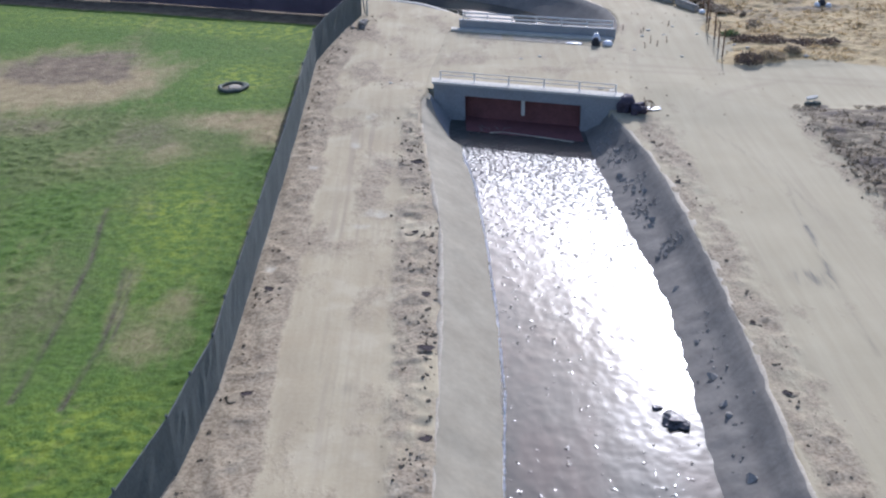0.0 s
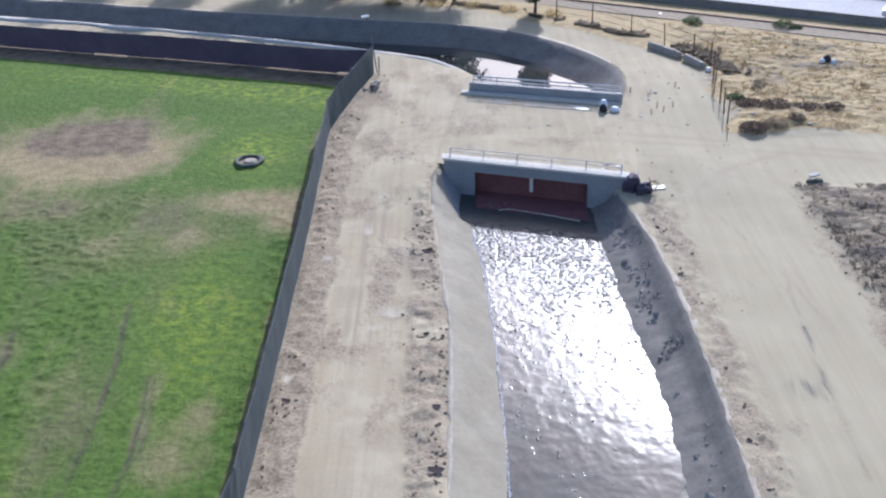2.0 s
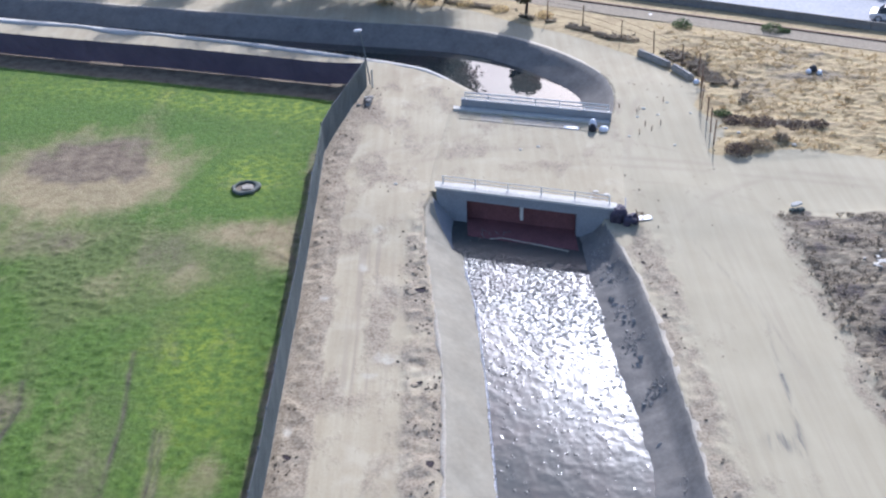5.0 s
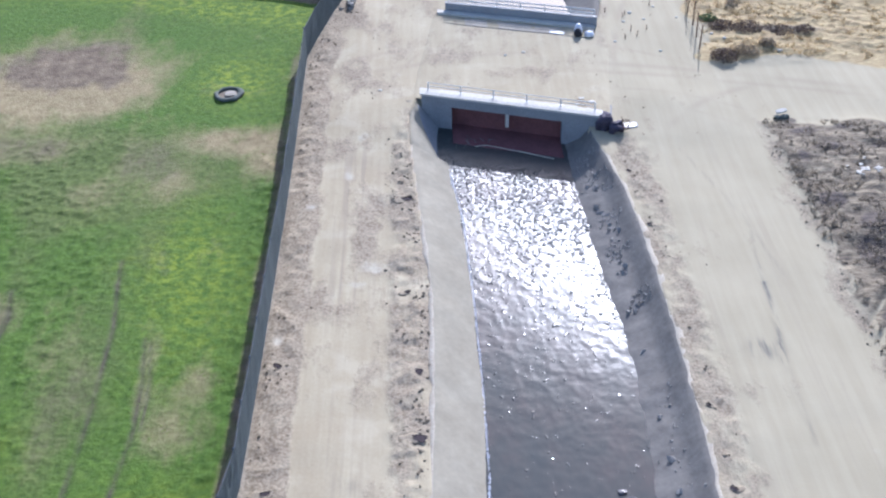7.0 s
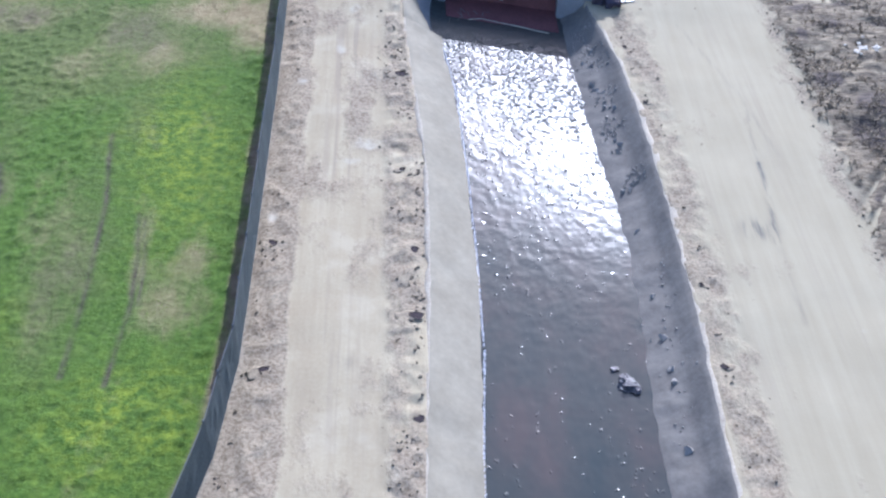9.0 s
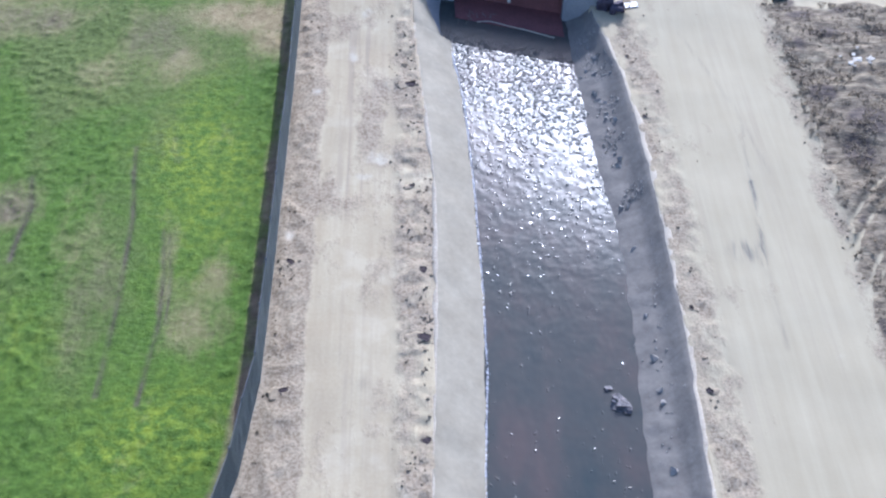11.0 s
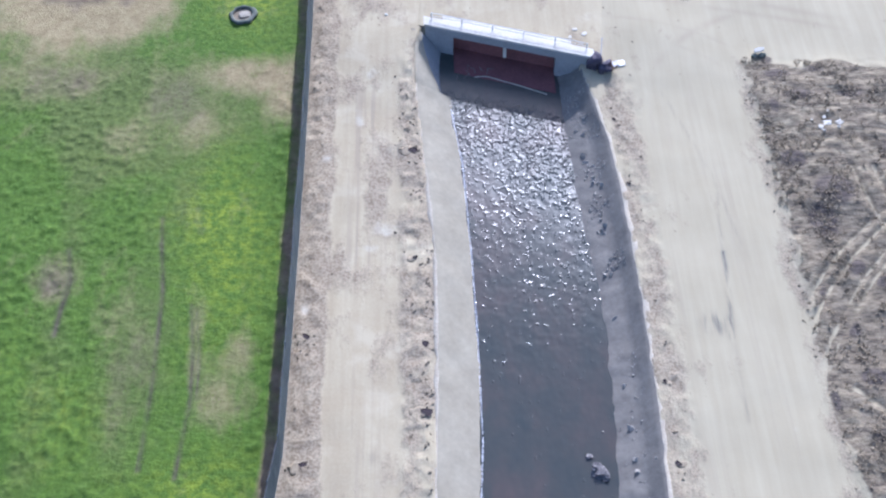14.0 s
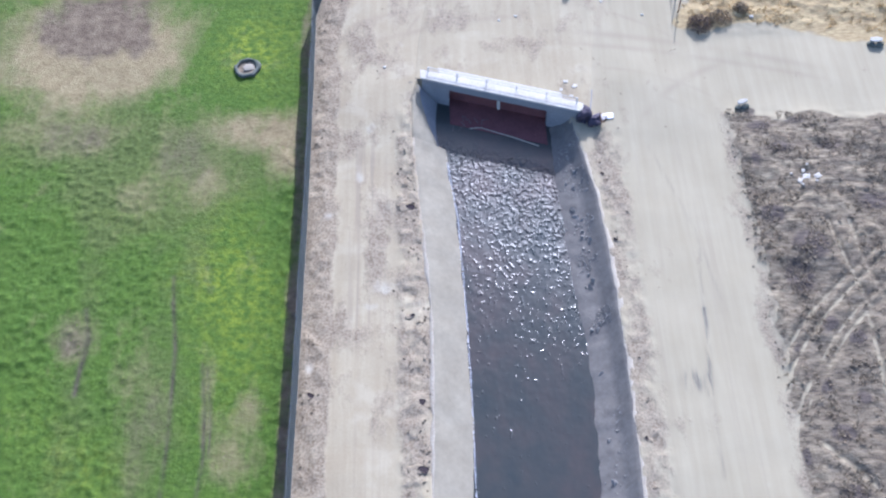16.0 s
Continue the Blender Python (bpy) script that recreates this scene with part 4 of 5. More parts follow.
# ---- fences ----
def build_fence(name, pts, height, label, gap=3.0, seed=1, screen=None, side=1):
    root = tagged(new(name), label, "fence", kind="structure")
    rnd = random.Random(seed)
    line = []
    for (x0, y0), (x1, y1) in zip(pts, pts[1:]):
        n = max(1, round(math.hypot(x1 - x0, y1 - y0) / gap))
        line += [(x0 + (x1 - x0) * k / n, y0 + (y1 - y0) * k / n) for k in range(n)]
    line.append(pts[-1])
    lean = [rnd.uniform(-0.05, 0.05) for _ in line]
    for k, (x, y) in enumerate(line):
        z = float(level(x, y))
        bm = bmesh.new()
        rod(bm, (x, y, z - 0.1), (x + lean[k], y, z + height + 0.06), 0.04, seg=6)
        rod(bm, (x + lean[k], y, z + height + 0.06), (x + lean[k], y, z + height + 0.1), 0.05, 0.02, seg=6)
        part("post", bm, M_DULL, root)
        if k == len(line) - 1:
            break
        x1, y1 = line[k + 1]
        z1 = float(level(x1, y1))
        bm = bmesh.new()
        rod(bm, (x + lean[k], y, z + height - 0.06), (x1 + lean[k + 1], y1, z1 + height - 0.06), 0.02, seg=6)
        part("top_rail", bm, M_DULL, root)
        bm = bmesh.new()
        n, rows = 6, 4
        grid = []
        foot = 0.02 + 0.13 * rnd.random() ** 2
        dx, dy = x1 - x, y1 - y
        ln = math.hypot(dx, dy)
        nx, ny = -side * dy / ln, side * dx / ln
        for i in range(n + 1):
            s = -0.012 + 1.024 * i / n
            for j in range(rows + 1):
                u = j / rows
                sag = 0.05 * math.sin(math.pi * s) * math.sin(math.pi * u) * rnd.uniform(-0.6, 1.4) + 0.05
                lx = lean[k] * (1 - s) + lean[k + 1] * s
                h = z * (1 - s) + z1 * s + foot + u * (height - foot) - 0.04 * u * math.sin(math.pi * s) * rnd.random()
                grid.append(bm.verts.new((x + dx * s + nx * sag + lx * u, y + dy * s + ny * sag, h)))
        for i in range(n):
            for j in range(rows):
                a = i * (rows + 1) + j
                bm.faces.new((grid[a], grid[a + rows + 1], grid[a + rows + 2], grid[a + 1]))
        r = bmesh.ops.solidify(bm, geom=bm.faces[:], thickness=0.012)
        part("panel", bm, screen or M_SCREEN, root)
    return root


build_fence("screen_fence", FENCE, 2.3, "tall chain-link fence covered with grey-green privacy screen", 3.0, 3, None, -1)
build_fence("field_fence", FAR_FENCE, 2.0, "dark screened chain-link fence along the far field edge", 3.4, 5, M_SCREEN_DARK)


# ---- highway ----
HW_DIR = Vector((0.881, -0.473, 0))
HW_SIDE = Vector((0.473, 0.881, 0))
HW_0 = Vector((11.1, 109.4, 0))


def strip(name, d0, d1, z0, z1, mat, label, category, a=-260, b=220, step=None):
    bm = bmesh.new()
    p = [HW_0 + HW_DIR * s + HW_SIDE * d for s, d in ((a, d0), (b, d0), (b, d1), (a, d1))]
    prism(bm, [(v.x, v.y) for v in p], z0, z1)
    return tagged(part(name, bm, mat), label, category, kind="structure")


strip("highway", 0.9, 26.0, -0.3, 0.06, M_ASPHALT, "pale worn concrete highway", "road")
strip("service_road", -4.9, -2.6, -0.3, 0.045, M_FAN, "dusty pale service track", "road")
strip("edge_kerb", -2.5, -2.3, -0.3, 0.16, M_RUST, "low dark edging along the service track", "kerb")


def build_barrier(d, h, name, label, mat):
    root = tagged(new(name), label, "barrier", kind="structure")
    seg = 6.0
    mesh = None
    for k in range(-24, 20):
        if mesh is None:
            bm = bmesh.new()
            prof = [(-0.32, 0), (0.32, 0), (0.32, 0.08), (0.18, 0.33), (0.09, h), (-0.09, h), (-0.18, 0.33), (-0.32, 0.08)]
            ends = [[bm.verts.new((s, u, v)) for u, v in prof] for s in (0.02, seg - 0.02)]
            bm.faces.new(ends[0])
            bm.faces.new(ends[1][::-1])
            for i in range(8):
                j = (i + 1) % 8
                bm.faces.new((ends[0][i], ends[1][i], ends[1][j], ends[0][j]))
            bmesh.ops.recalc_face_normals(bm, faces=bm.faces[:])
            ob = part("section", bm, mat, root)
            mesh = ob.data
        else:
            ob = new("section", mesh)
            ob.parent = root
        p = HW_0 + HW_DIR * (k * seg) + HW_SIDE * d
        ob.matrix_basis = Matrix.Translation((p.x, p.y, 0.0)) @ Matrix.Rotation(math.atan2(HW_DIR.y, HW_DIR.x), 4, 'Z')
    return root


# the barrier's shaded near face is coloured in with the dark gunite
build_barrier(0.4, 0.72, "roadside_barrier", "concrete roadside barrier with its shade put into a dark grey", M_GUNITE_DARK)


def build_sound_wall():
    root = tagged(new("sound_wall"), "dark block sound wall beyond the highway", "wall", kind="structure")
    for k in range(-20, 16):
        bm = bmesh.new()
        p = HW_0 + HW_DIR * (k * 8.0) + HW_SIDE * 14.6
        m = Matrix.Translation((p.x, p.y, 0)) @ Matrix.Rotation(math.atan2(HW_DIR.y, HW_DIR.x), 4, 'Z')
        box(bm, m, 7.96, 0.3, 3.6, 0.03)
        part("panel", bm, M_SOUNDWALL, root)
        bm = bmesh.new()
        box(bm, m @ Matrix.Translation((4.0, 0, 0)), 0.5, 0.5, 3.75, 0.03)
        part("pilaster", bm, M_SOUNDWALL, root)
    return root


build_sound_wall()


# ---- trees ----
def build_tree(name, x, y, height, spread, seed, label, low=0.04):
    rnd = random.Random(seed)
    root = tagged(new(name), label, "tree")
    root.location = (x, y, float(level(x, y)))
    bm = bmesh.new()
    fork = height * 0.2
    rod(bm, (0, 0, -0.1), (0.08, 0.05, fork), 0.17, 0.12)
    tips = []
    for k in range(6):
        a = k * 1.05 + rnd.uniform(-0.3, 0.3)
        r = spread * rnd.uniform(0.35, 0.65)
        mid = Vector((math.cos(a) * r * 0.5, math.sin(a) * r * 0.5, fork + (height - fork) * rnd.uniform(0.15, 0.3)))
        tip = Vector((math.cos(a) * r, math.sin(a) * r, fork + (height - fork) * rnd.uniform(0.5, 0.85)))
        rod(bm, (0.08, 0.05, fork - 0.05), mid, 0.09, 0.06, 6)
        rod(bm, mid, tip, 0.06, 0.025, 6)
        tips += [mid, tip]
    part("trunk", bm, M_BARK, root)
    verts, faces = [], []
    centres = tips + [Vector((rnd.uniform(-0.4, 0.4) * spread, rnd.uniform(-0.4, 0.4) * spread, fork + (height - fork) * rnd.uniform(low, 0.92))) for _ in range(24)]
    for c in centres:
        rad = spread * rnd.uniform(0.26, 0.44)
        for _ in range(210):
            d = Vector((rnd.gauss(0, 1), rnd.gauss(0, 1), rnd.gauss(0, 0.8)))
            d = d.normalized() * rad * rnd.random() ** 0.4
            p = c + d
            u = Vector((rnd.gauss(0, 1), rnd.gauss(0, 1), rnd.gauss(0, 1))).normalized() * rnd.uniform(0.11, 0.24)
            w = u.cross(Vector((rnd.gauss(0, 1), rnd.gauss(0, 1), rnd.gauss(0, 1)))).normalized() * rnd.uniform(0.06, 0.12)
            n = len(verts)
            verts += [p - u, p + w, p + u, p - w]
            faces.append((n, n + 1, n + 2, n + 3))
    crown = sheet("crown", verts, faces, M_LEAF, root, False)
    crown["label"] = "dusty dark green crown with gaps"
    return root


for k, (x, y, h, s) in enumerate(((-52.0, 126.0, 6.6, 3.2), (-43.0, 123.0, 6.5, 3.0), (-34.5, 120.0, 6.5, 3.0), (-26.0, 115.5, 6.5, 2.8), (-17.4, 113.0, 6.8, 3.2),
                                  (-12.3, 111.8, 6.5, 3.0), (-8.9, 110.0, 6.6, 3.0), (-5.6, 108.2, 6.0, 3.2), (-2.9, 107.2, 5.6, 3.0), (0.3, 106.9, 6.2, 3.0), (7.8, 102.6, 3.7, 1.25))):
    build_tree("tree", x, y, h * 1.35, s * 1.6, 40 + k, "small dark-leaved tree on the dirt verge beside the canal", 0.35 if k == 10 else 0.02 if k in (7, 8) else 0.16)


# ---- scattered stuff ----
def scatter(name, mat, count, place, shape, label, category, seed, **how):
    rs = np.random.RandomState(seed)
    x, y, size, keep = place(rs, count)
    x, y, size = x[keep], y[keep], size[keep]
    z = how.pop("lift", lambda x, y: level(x, y))(x, y)
    verts, faces = shape(rs, x, y, z, size, **how)
    ob = sheet(name, verts.tolist(), faces, mat, None, False)
    return tagged(ob, label, category, kind="stuff")


def tuft(rs, x, y, z, size, blades=5, flat=0.6):
    n = len(x) * blades
    x, y, z, size = (np.repeat(v, blades) for v in (x, y, z, size))
    a = rs.uniform(0, 6.283, n)
    u = np.stack([np.cos(a), np.sin(a), 0 * a], 1)
    w = np.stack([-u[:, 1], u[:, 0], 0 * a], 1) * (size * rs.uniform(0.12, 0.25, n))[:, None]
    up = np.array([0, 0, 1.0])
    b = np.stack([x, y, z - 0.02], 1) + u * (rs.uniform(0, 0.3, n) * size)[:, None]
    m = b + u * (size * 0.45 * flat)[:, None] + up * (size * rs.uniform(0.35, 0.6, n))[:, None]
    t = b + u * (size * flat * rs.uniform(0.7, 1.2, n))[:, None] + up * (size * rs.uniform(0.45, 0.85, n))[:, None]
    verts = np.stack([b - w, b + w, m + w * 0.8, m - w * 0.8, t], 1).reshape(-1, 3)
    k = np.arange(n) * 5
    faces = np.stack([k, k + 1, k + 2, k + 3], 1).tolist() + np.stack([k + 3, k + 2, k + 4], 1).tolist()
    return verts, faces


def clod(rs, x, y, z, size, long=1.0, tall=1.0):
    n, ring = len(x), 5
    a = rs.uniform(0, 6.283, n)[:, None] + np.arange(ring)[None] * 6.283 / ring
    lo, hi = size[:, None] * rs.uniform(0.7, 1.2, (n, ring)), size[:, None] * rs.uniform(0.35, 0.8, (n, ring))
    low = np.stack([x[:, None] + np.cos(a) * lo * long, y[:, None] + np.sin(a) * lo, (z - 0.03)[:, None] + 0 * a], 2)
    top = np.stack([x[:, None] + np.cos(a + 0.4) * hi * long, y[:, None] + np.sin(a + 0.4) * hi, z[:, None] + tall * size[:, None] * rs.uniform(0.4, 0.9, (n, ring))], 2)
    verts = np.concatenate([low, top], 1).reshape(-1, 3)
    k = np.arange(n) * 10
    faces = []
    for q in range(ring):
        j = (q + 1) % ring
        faces += np.stack([k + q, k + j, k + ring + j, k + ring + q], 1).tolist()
    faces += np.stack([k + ring + q for q in range(ring)], 1).tolist()
    return verts, faces


def in_turf(rs, n):
    y = 24 + 72 * rs.rand(n) ** 1.4
    x = fence_x(y) - 0.35 - rs.rand(n) ** 1.2 * (12 + 0.42 * y)
    keep = (y < far_fence_y(x) - 4.5) & (bald(x, y) < 0.2) & (x < fence_x(y) - 1.0)
    thick = np.clip(ramp(-x, 16.5, 20.5) + ramp(x, -11.6, -10.0) + 0.5 * ramp(-y, -37, -31), 0.1, 1)
    keep &= rs.rand(n) > 0.9 * ramp(y, 58, 70)
    keep &= (fbm(x, y, 0.9, 91) > 0.35 - 0.5 * thick) & (rs.rand(n) < 0.25 + 0.75 * thick)
    return x, y, rs.uniform(0.04, 0.09, n), keep


def in_straw(rs, n):
    x, y = 19 + 30 * rs.rand(n), 69 + 36 * rs.rand(n)
    keep = (y > 72.2 - 0.13 * (x - 22)) & (y + 0.53 * x < 109) & (x > line_at([(69, 19), (84, 20.2), (90, 17.6), (100, 8)], y))
    keep &= (fbm(x, y, 2.6, 55) > 0) | (rs.rand(n) < 0.25)
    return x, y, rs.uniform(0.08, 0.22, n), keep


def in_hedge(rs, n):
    y = 80 + 28 * rs.rand(n)
    x = line_at([(79, 20.9), (84, 20.4), (90, 18.2), (97, 12.0), (100, 8.0), (104, 3.8), (108, -3.4)], y) + 0.8 + np.abs(rs.normal(0, 0.8, n))
    return x, y, rs.uniform(0.12, 0.4, n), fbm(x, y, 1.8, 85) > -0.1


def in_weeds(rs, n):
    x, y = 20.8 + 14 * rs.rand(n), 28 + 36 * rs.rand(n)
    keep = (y < 63.2 - 0.12 * (x - 21)) & ((fbm(x, y, 1.8, 65) > 0.05) | (rs.rand(n) < 0.15))
    return x, y, rs.uniform(0.08, 0.22, n), keep


def beside(line, ya, yb, gap, wide, sign, s0, s1):
    def place(rs, n):
        y = ya + (yb - ya) * rs.rand(n)
        x = line(y) + sign * (gap + np.abs(rs.normal(0, wide, n)))
        return x, y, s0 + s1 * rs.rand(n) ** 4, (fbm(x, y, 1.6, 97) > -0.15)
    return place


def on_bank(rs, n):
    y = 25 + 36 * rs.rand(n)
    s = np.clip(rs.normal(0.5, 0.2, n), 0.12, 0.98)
    x = line_at(CREST_R, y) * (1 - s) + line_at(TOE_R, y) * s
    keep = (fbm(x, y, 1.5, 72) > 0.3 - 0.35 * ramp(y, 44, 54)) & ((y > 46) | (rs.rand(n) < 0.1))
    return x, y, 0.02 + 0.07 * rs.rand(n) ** 2, keep


def bank_z(x, y):
    c, e = line_at(CREST_R, y), line_at(TOE_R, y)
    return slope((c - x) / (c - e), RIGHT_STEEP)


def on_crossing(rs, n):
    x, y = -7.5 + 29 * rs.rand(n), 61 + 27 * rs.rand(n)
    wet = (inside(NEAR_POLY, x, y) > -0.3) | (inside(CANAL_POLY, x, y) > -0.8) | ((np.abs(x - 5) < 6.2) & (np.abs(y - head_y(x) - 0.4) < 0.7)) | ((x > 0) & (x < 13) & (np.abs(y - far_y(x)) < 2.4))
    return x, y, 0.012 + 0.07 * rs.rand(n) ** 4, ~wet & ((fbm(x, y, 4.0, 33) > -0.1) | (rs.rand(n) < 0.2))


def crest_l(y):
    return line_at(CREST_L, y)


def crest_r(y):
    return line_at(CREST_R, y)


scatter("turf_blades", M_BLADE, 15000, in_turf, tuft, "thick green turf with uneven leafy clumps", "grass", 1, blades=6, flat=1.5)
scatter("straw_tufts", M_STRAW, 7000, in_straw, tuft, "dry golden grass tufts", "dry grass", 2, blades=6, flat=1.7)
scatter("hedge_weeds", M_WEED, 2600, in_hedge, tuft, "straggling dead weeds along the wire fence", "weeds", 3, blades=7, flat=0.8)
scatter("dead_weeds", M_WEED, 8000, in_weeds, tuft, "flattened brown dead weeds on rough ground", "weeds", 4, blades=5, flat=1.3)
scatter("berm_clods", M_CLOD, 1300, beside(crest_l, 24, 62, 0.2, 0.75, -1, 0.014, 0.11), clod, "dark earth clods on the channel berm", "clods", 5)
scatter("margin_clods", M_CLOD, 600, beside(fence_x, 24, 86, 0.3, 0.9, 1, 0.014, 0.10), clod, "loose clods along the fence foot", "clods", 6)
scatter("edge_gravel", M_CLOD, 350, beside(crest_r, 24, 62, 0.5, 0.8, 1, 0.015, 0.09), clod, "loose gravel beside the channel lip", "gravel", 7)
scatter("verge_gravel", M_CLOD, 500, beside(lambda y: 20.6 + 0 * y, 28, 63.5, -0.3, 0.6, 1, 0.015, 0.085), clod, "loose stones along the road verge", "gravel", 8)
scatter("crossing_gravel", M_CLOD, 700, on_crossing, clod, "loose stones strewn over the dirt crossing", "gravel", 12, lift=lambda x, y: level(x, y) + 0.1 * ((x > -1.4) & (x < 11.5) & (y > 66.5 - 0.33 * x) & (y < 80.0 - 0.3 * x)))
scatter("bank_rubble", M_ROCK, 2600, on_bank, clod, "broken concrete rubble stuck to the bank", "rubble", 9, lift=bank_z)


# ---- single stones ----
def chunk(bm, m, size, seed, flat=0.7):
    """An angular broken piece: the hull of a few scattered points, resting on m's origin."""
    rnd = random.Random(seed)
    pts = []
    for k in range(11):
        d = Vector((rnd.gauss(0, 1), rnd.gauss(0, 1), rnd.gauss(0, 1))).normalized() * rnd.uniform(0.75, 1.1)
        pts.append(bm.verts.new(m @ Vector((d.x * size, d.y * size * 0.8, (d.z * 0.75 + 0.4) * size * flat))))
    r = bmesh.ops.convex_hull(bm, input=pts)
    bmesh.ops.delete(bm, geom=[v for v in r["geom_interior"] if isinstance(v, bmesh.types.BMVert)], context='VERTS')


def broken_piece(x, y, z, size, turn, seed, label, mat, group="", flat=0.7, tilt=0.0):
    bm = bmesh.new()
    chunk(bm, pose(0, 0, 0, 0, tilt, turn), size, seed, flat)
    ob = part("rock", bm, mat)
    ob.location = (x, y, z)
    return tagged(ob, label, "rock", group)


M_WET = simple("wet_rock", (0.06, 0.055, 0.058), (0.16, 0.148, 0.145), 0.3, 0.2, bump=0.7, distance=0.06, fine=0.1)
def wet_rock(x, y, sx, sy, sz, turn, seed, label):
    bm = bmesh.new()
    stone(bm, pose(0, 0, 0, 0, 6, turn), sx, sy, sz, seed, 3, 0.5)
    ob = part("rock", bm, M_WET)
    ob.location = (x, y, WATER + 0.02)
    return tagged(ob, label, "rock")


wet_rock(8.0, 32.9, 0.62, 0.42, 0.3, -15, 3, "dark wet rock standing out of the channel water")
wet_rock(7.5, 33.9, 0.24, 0.14, 0.1, 10, 5, "small wet rock just breaking the water surface")


for k, (x, y, r, t) in enumerate(((9.95, 42.6, 0.24, 20), (9.9, 38.1, 0.2, 70), (9.88, 35.4, 0.27, 120), (9.9, 33.5, 0.24, 40), (9.86, 32.75, 0.25, 160), (9.75, 29.1, 0.27, 10), (10.4, 38.6, 0.12, 60), (10.05, 35.95, 0.13, 80))):
    broken_piece(x, y, float(bank_z(x, y)) - 0.06, r, t, 10 + k, "chunk of broken concrete lying on the channel bank", M_ROCK, "rubble on the bank", 0.8, -20)
rnd_pits = random.Random(12)
for cx, cy, ln, count in ((9.6, 54.4, 1.1, 7), (9.95, 52.6, 0.9, 6), (9.85, 49.5, 1.0, 6), (10.0, 46.2, 0.7, 3), (9.55, 58.6, 0.9, 4), (9.3, 57.2, 0.6, 3), (9.35, 60.4, 0.7, 3)):
    for k in range(count):
        x, y, r = cx + rnd_pits.uniform(-0.28, 0.28), cy + rnd_pits.uniform(-ln, ln), rnd_pits.uniform(0.13, 0.25)
        broken_piece(x, y, float(bank_z(x, y)) - 0.05, r, rnd_pits.uniform(0, 180), rnd_pits.randint(0, 999), "jagged slab of broken lining on the steep bank", M_ROCK, "broken lining on the bank", 0.9, -40)


def burrow(x, y, size, turn, seed):
    """A burrow mouth: a shallow hole, coloured dark for its shade, beside its fan of thrown-out earth."""
    root = tagged(new("burrow"), "dark burrow mouth with a brown fan of loose earth", "burrow", "burrows on the verges")
    root.matrix_basis = pose(x, y, float(level(x, y)), 0, 0, turn)
    bm = bmesh.new()
    stone(bm, pose(-1.0 * size, 0.1 * size, -0.02, 0, 0, 10), 1.3 * size, 0.8 * size, 0.05, seed, 3, 0.35)
    part("earth_fan", bm, M_FAN, root, smooth=True)
    bm = bmesh.new()
    pts = [(-0.45, 0.25), (-0.1, 0.33), (0.45, 0.2), (0.5, -0.05), (0.2, -0.42), (-0.05, -0.2), (-0.35, -0.02)]
    rim = [bm.verts.new((px * size * 1.6, py * size * 1.6, 0.045 + 0.03 * noise.noise(Vector((px * 5, py * 5, seed))))) for px, py in pts]
    low = [bm.verts.new((px * size * 1.2, py * size * 1.2, 0.02)) for px, py in pts]
    for q in range(len(pts)):
        j = (q + 1) % len(pts)
        bm.faces.new((rim[q], rim[j], low[j], low[q]))
    bm.faces.new(low)
    part("hole", bm, M_HOLE, root, "shallow hollow with its shade put into the colour")
    return root


for k, (x, y, a, turn) in enumerate(((-1.2, 36.0, 0.45, 0), (-1.3, 40.4, 0.42, 8), (-7.6, 33.0, 0.4, 15), (-1.25, 30.3, 0.4, -6), (11.9, 32.7, 0.25, 170), (-1.75, 55.1, 0.42, 5), (-7.9, 41.0, 0.32, -20), (-1.7, 46.5, 0.22, 30), (11.9, 37.6, 0.18, 150), (11.75, 52.0, 0.2, 170), (11.5, 57.6, 0.2, 160))):
    burrow(x, y, a, turn, 30 + k)


# ---- small things ----
def ring(bm, m, big, small, seg=28, tube=10, squash=1.0):
    """A ring lying flat on m's origin."""
    vs = []
    for i in range(seg):
        a = i * 2 * math.pi / seg
        for j in range(tube):
            b = j * 2 * math.pi / tube
            r = big + small * math.cos(b)
            vs.append(bm.verts.new(m @ Vector((r * math.cos(a), r * math.sin(a), small * squash * (1 + math.sin(b))))))
    for i in range(seg):
        for j in range(tube):
            bm.faces.new((vs[i * tube + j], vs[((i + 1) % seg) * tube + j], vs[((i + 1) % seg) * tube + (j + 1) % tube], vs[i * tube + (j + 1) % tube]))


def drain_inlet(x, y):
    root = tagged(new("drain_inlet"), "round drain inlet with dark rim and pale lid in turf", "drain")
    root.location = (x, y, float(level(x, y)) - 0.05)
    bm = bmesh.new()
    ring(bm, Matrix.Identity(4), 0.82, 0.16, 30, 10, 0.8)
    for v in bm.verts:
        n = noise.noise(v.co * 2.1)
        v.co *= 1 + 0.16 * n
    part("rim", bm, M_BLACKRIM, root, smooth=True)
    bm = bmesh.new()
    stone(bm, pose(0.1, 0.05, 0.12, 6, 4, 20), 0.48, 0.34, 0.10, 7, 2, 0.3)
    part("lid", bm, M_LIP, root, "pale concrete lid")
    bm = bmesh.new()
    r = bmesh.ops.create_circle(bm, cap_ends=True, segments=28, radius=0.86)
    bmesh.ops.translate(bm, vec=(0, 0, 0.07), verts=r["verts"])
    part("floor", bm, M_CLOD, root)
    return root


M_BLACKRIM = simple("weathered_rim", (0.07, 0.08, 0.065), (0.16, 0.17, 0.14), 0.4, 0.85, bump=0.3)
# brush with shade put into its dark colour
M_BRUSH = leafy("shade_dark_brush", (0.085, 0.062, 0.055), (0.18, 0.135, 0.10), 0.6, 0.3)
M_SACK = simple("dark_sacking", (0.035, 0.03, 0.045), (0.10, 0.085, 0.115), 0.25, 0.8, bump=0.8, distance=0.06, fine=0.1)
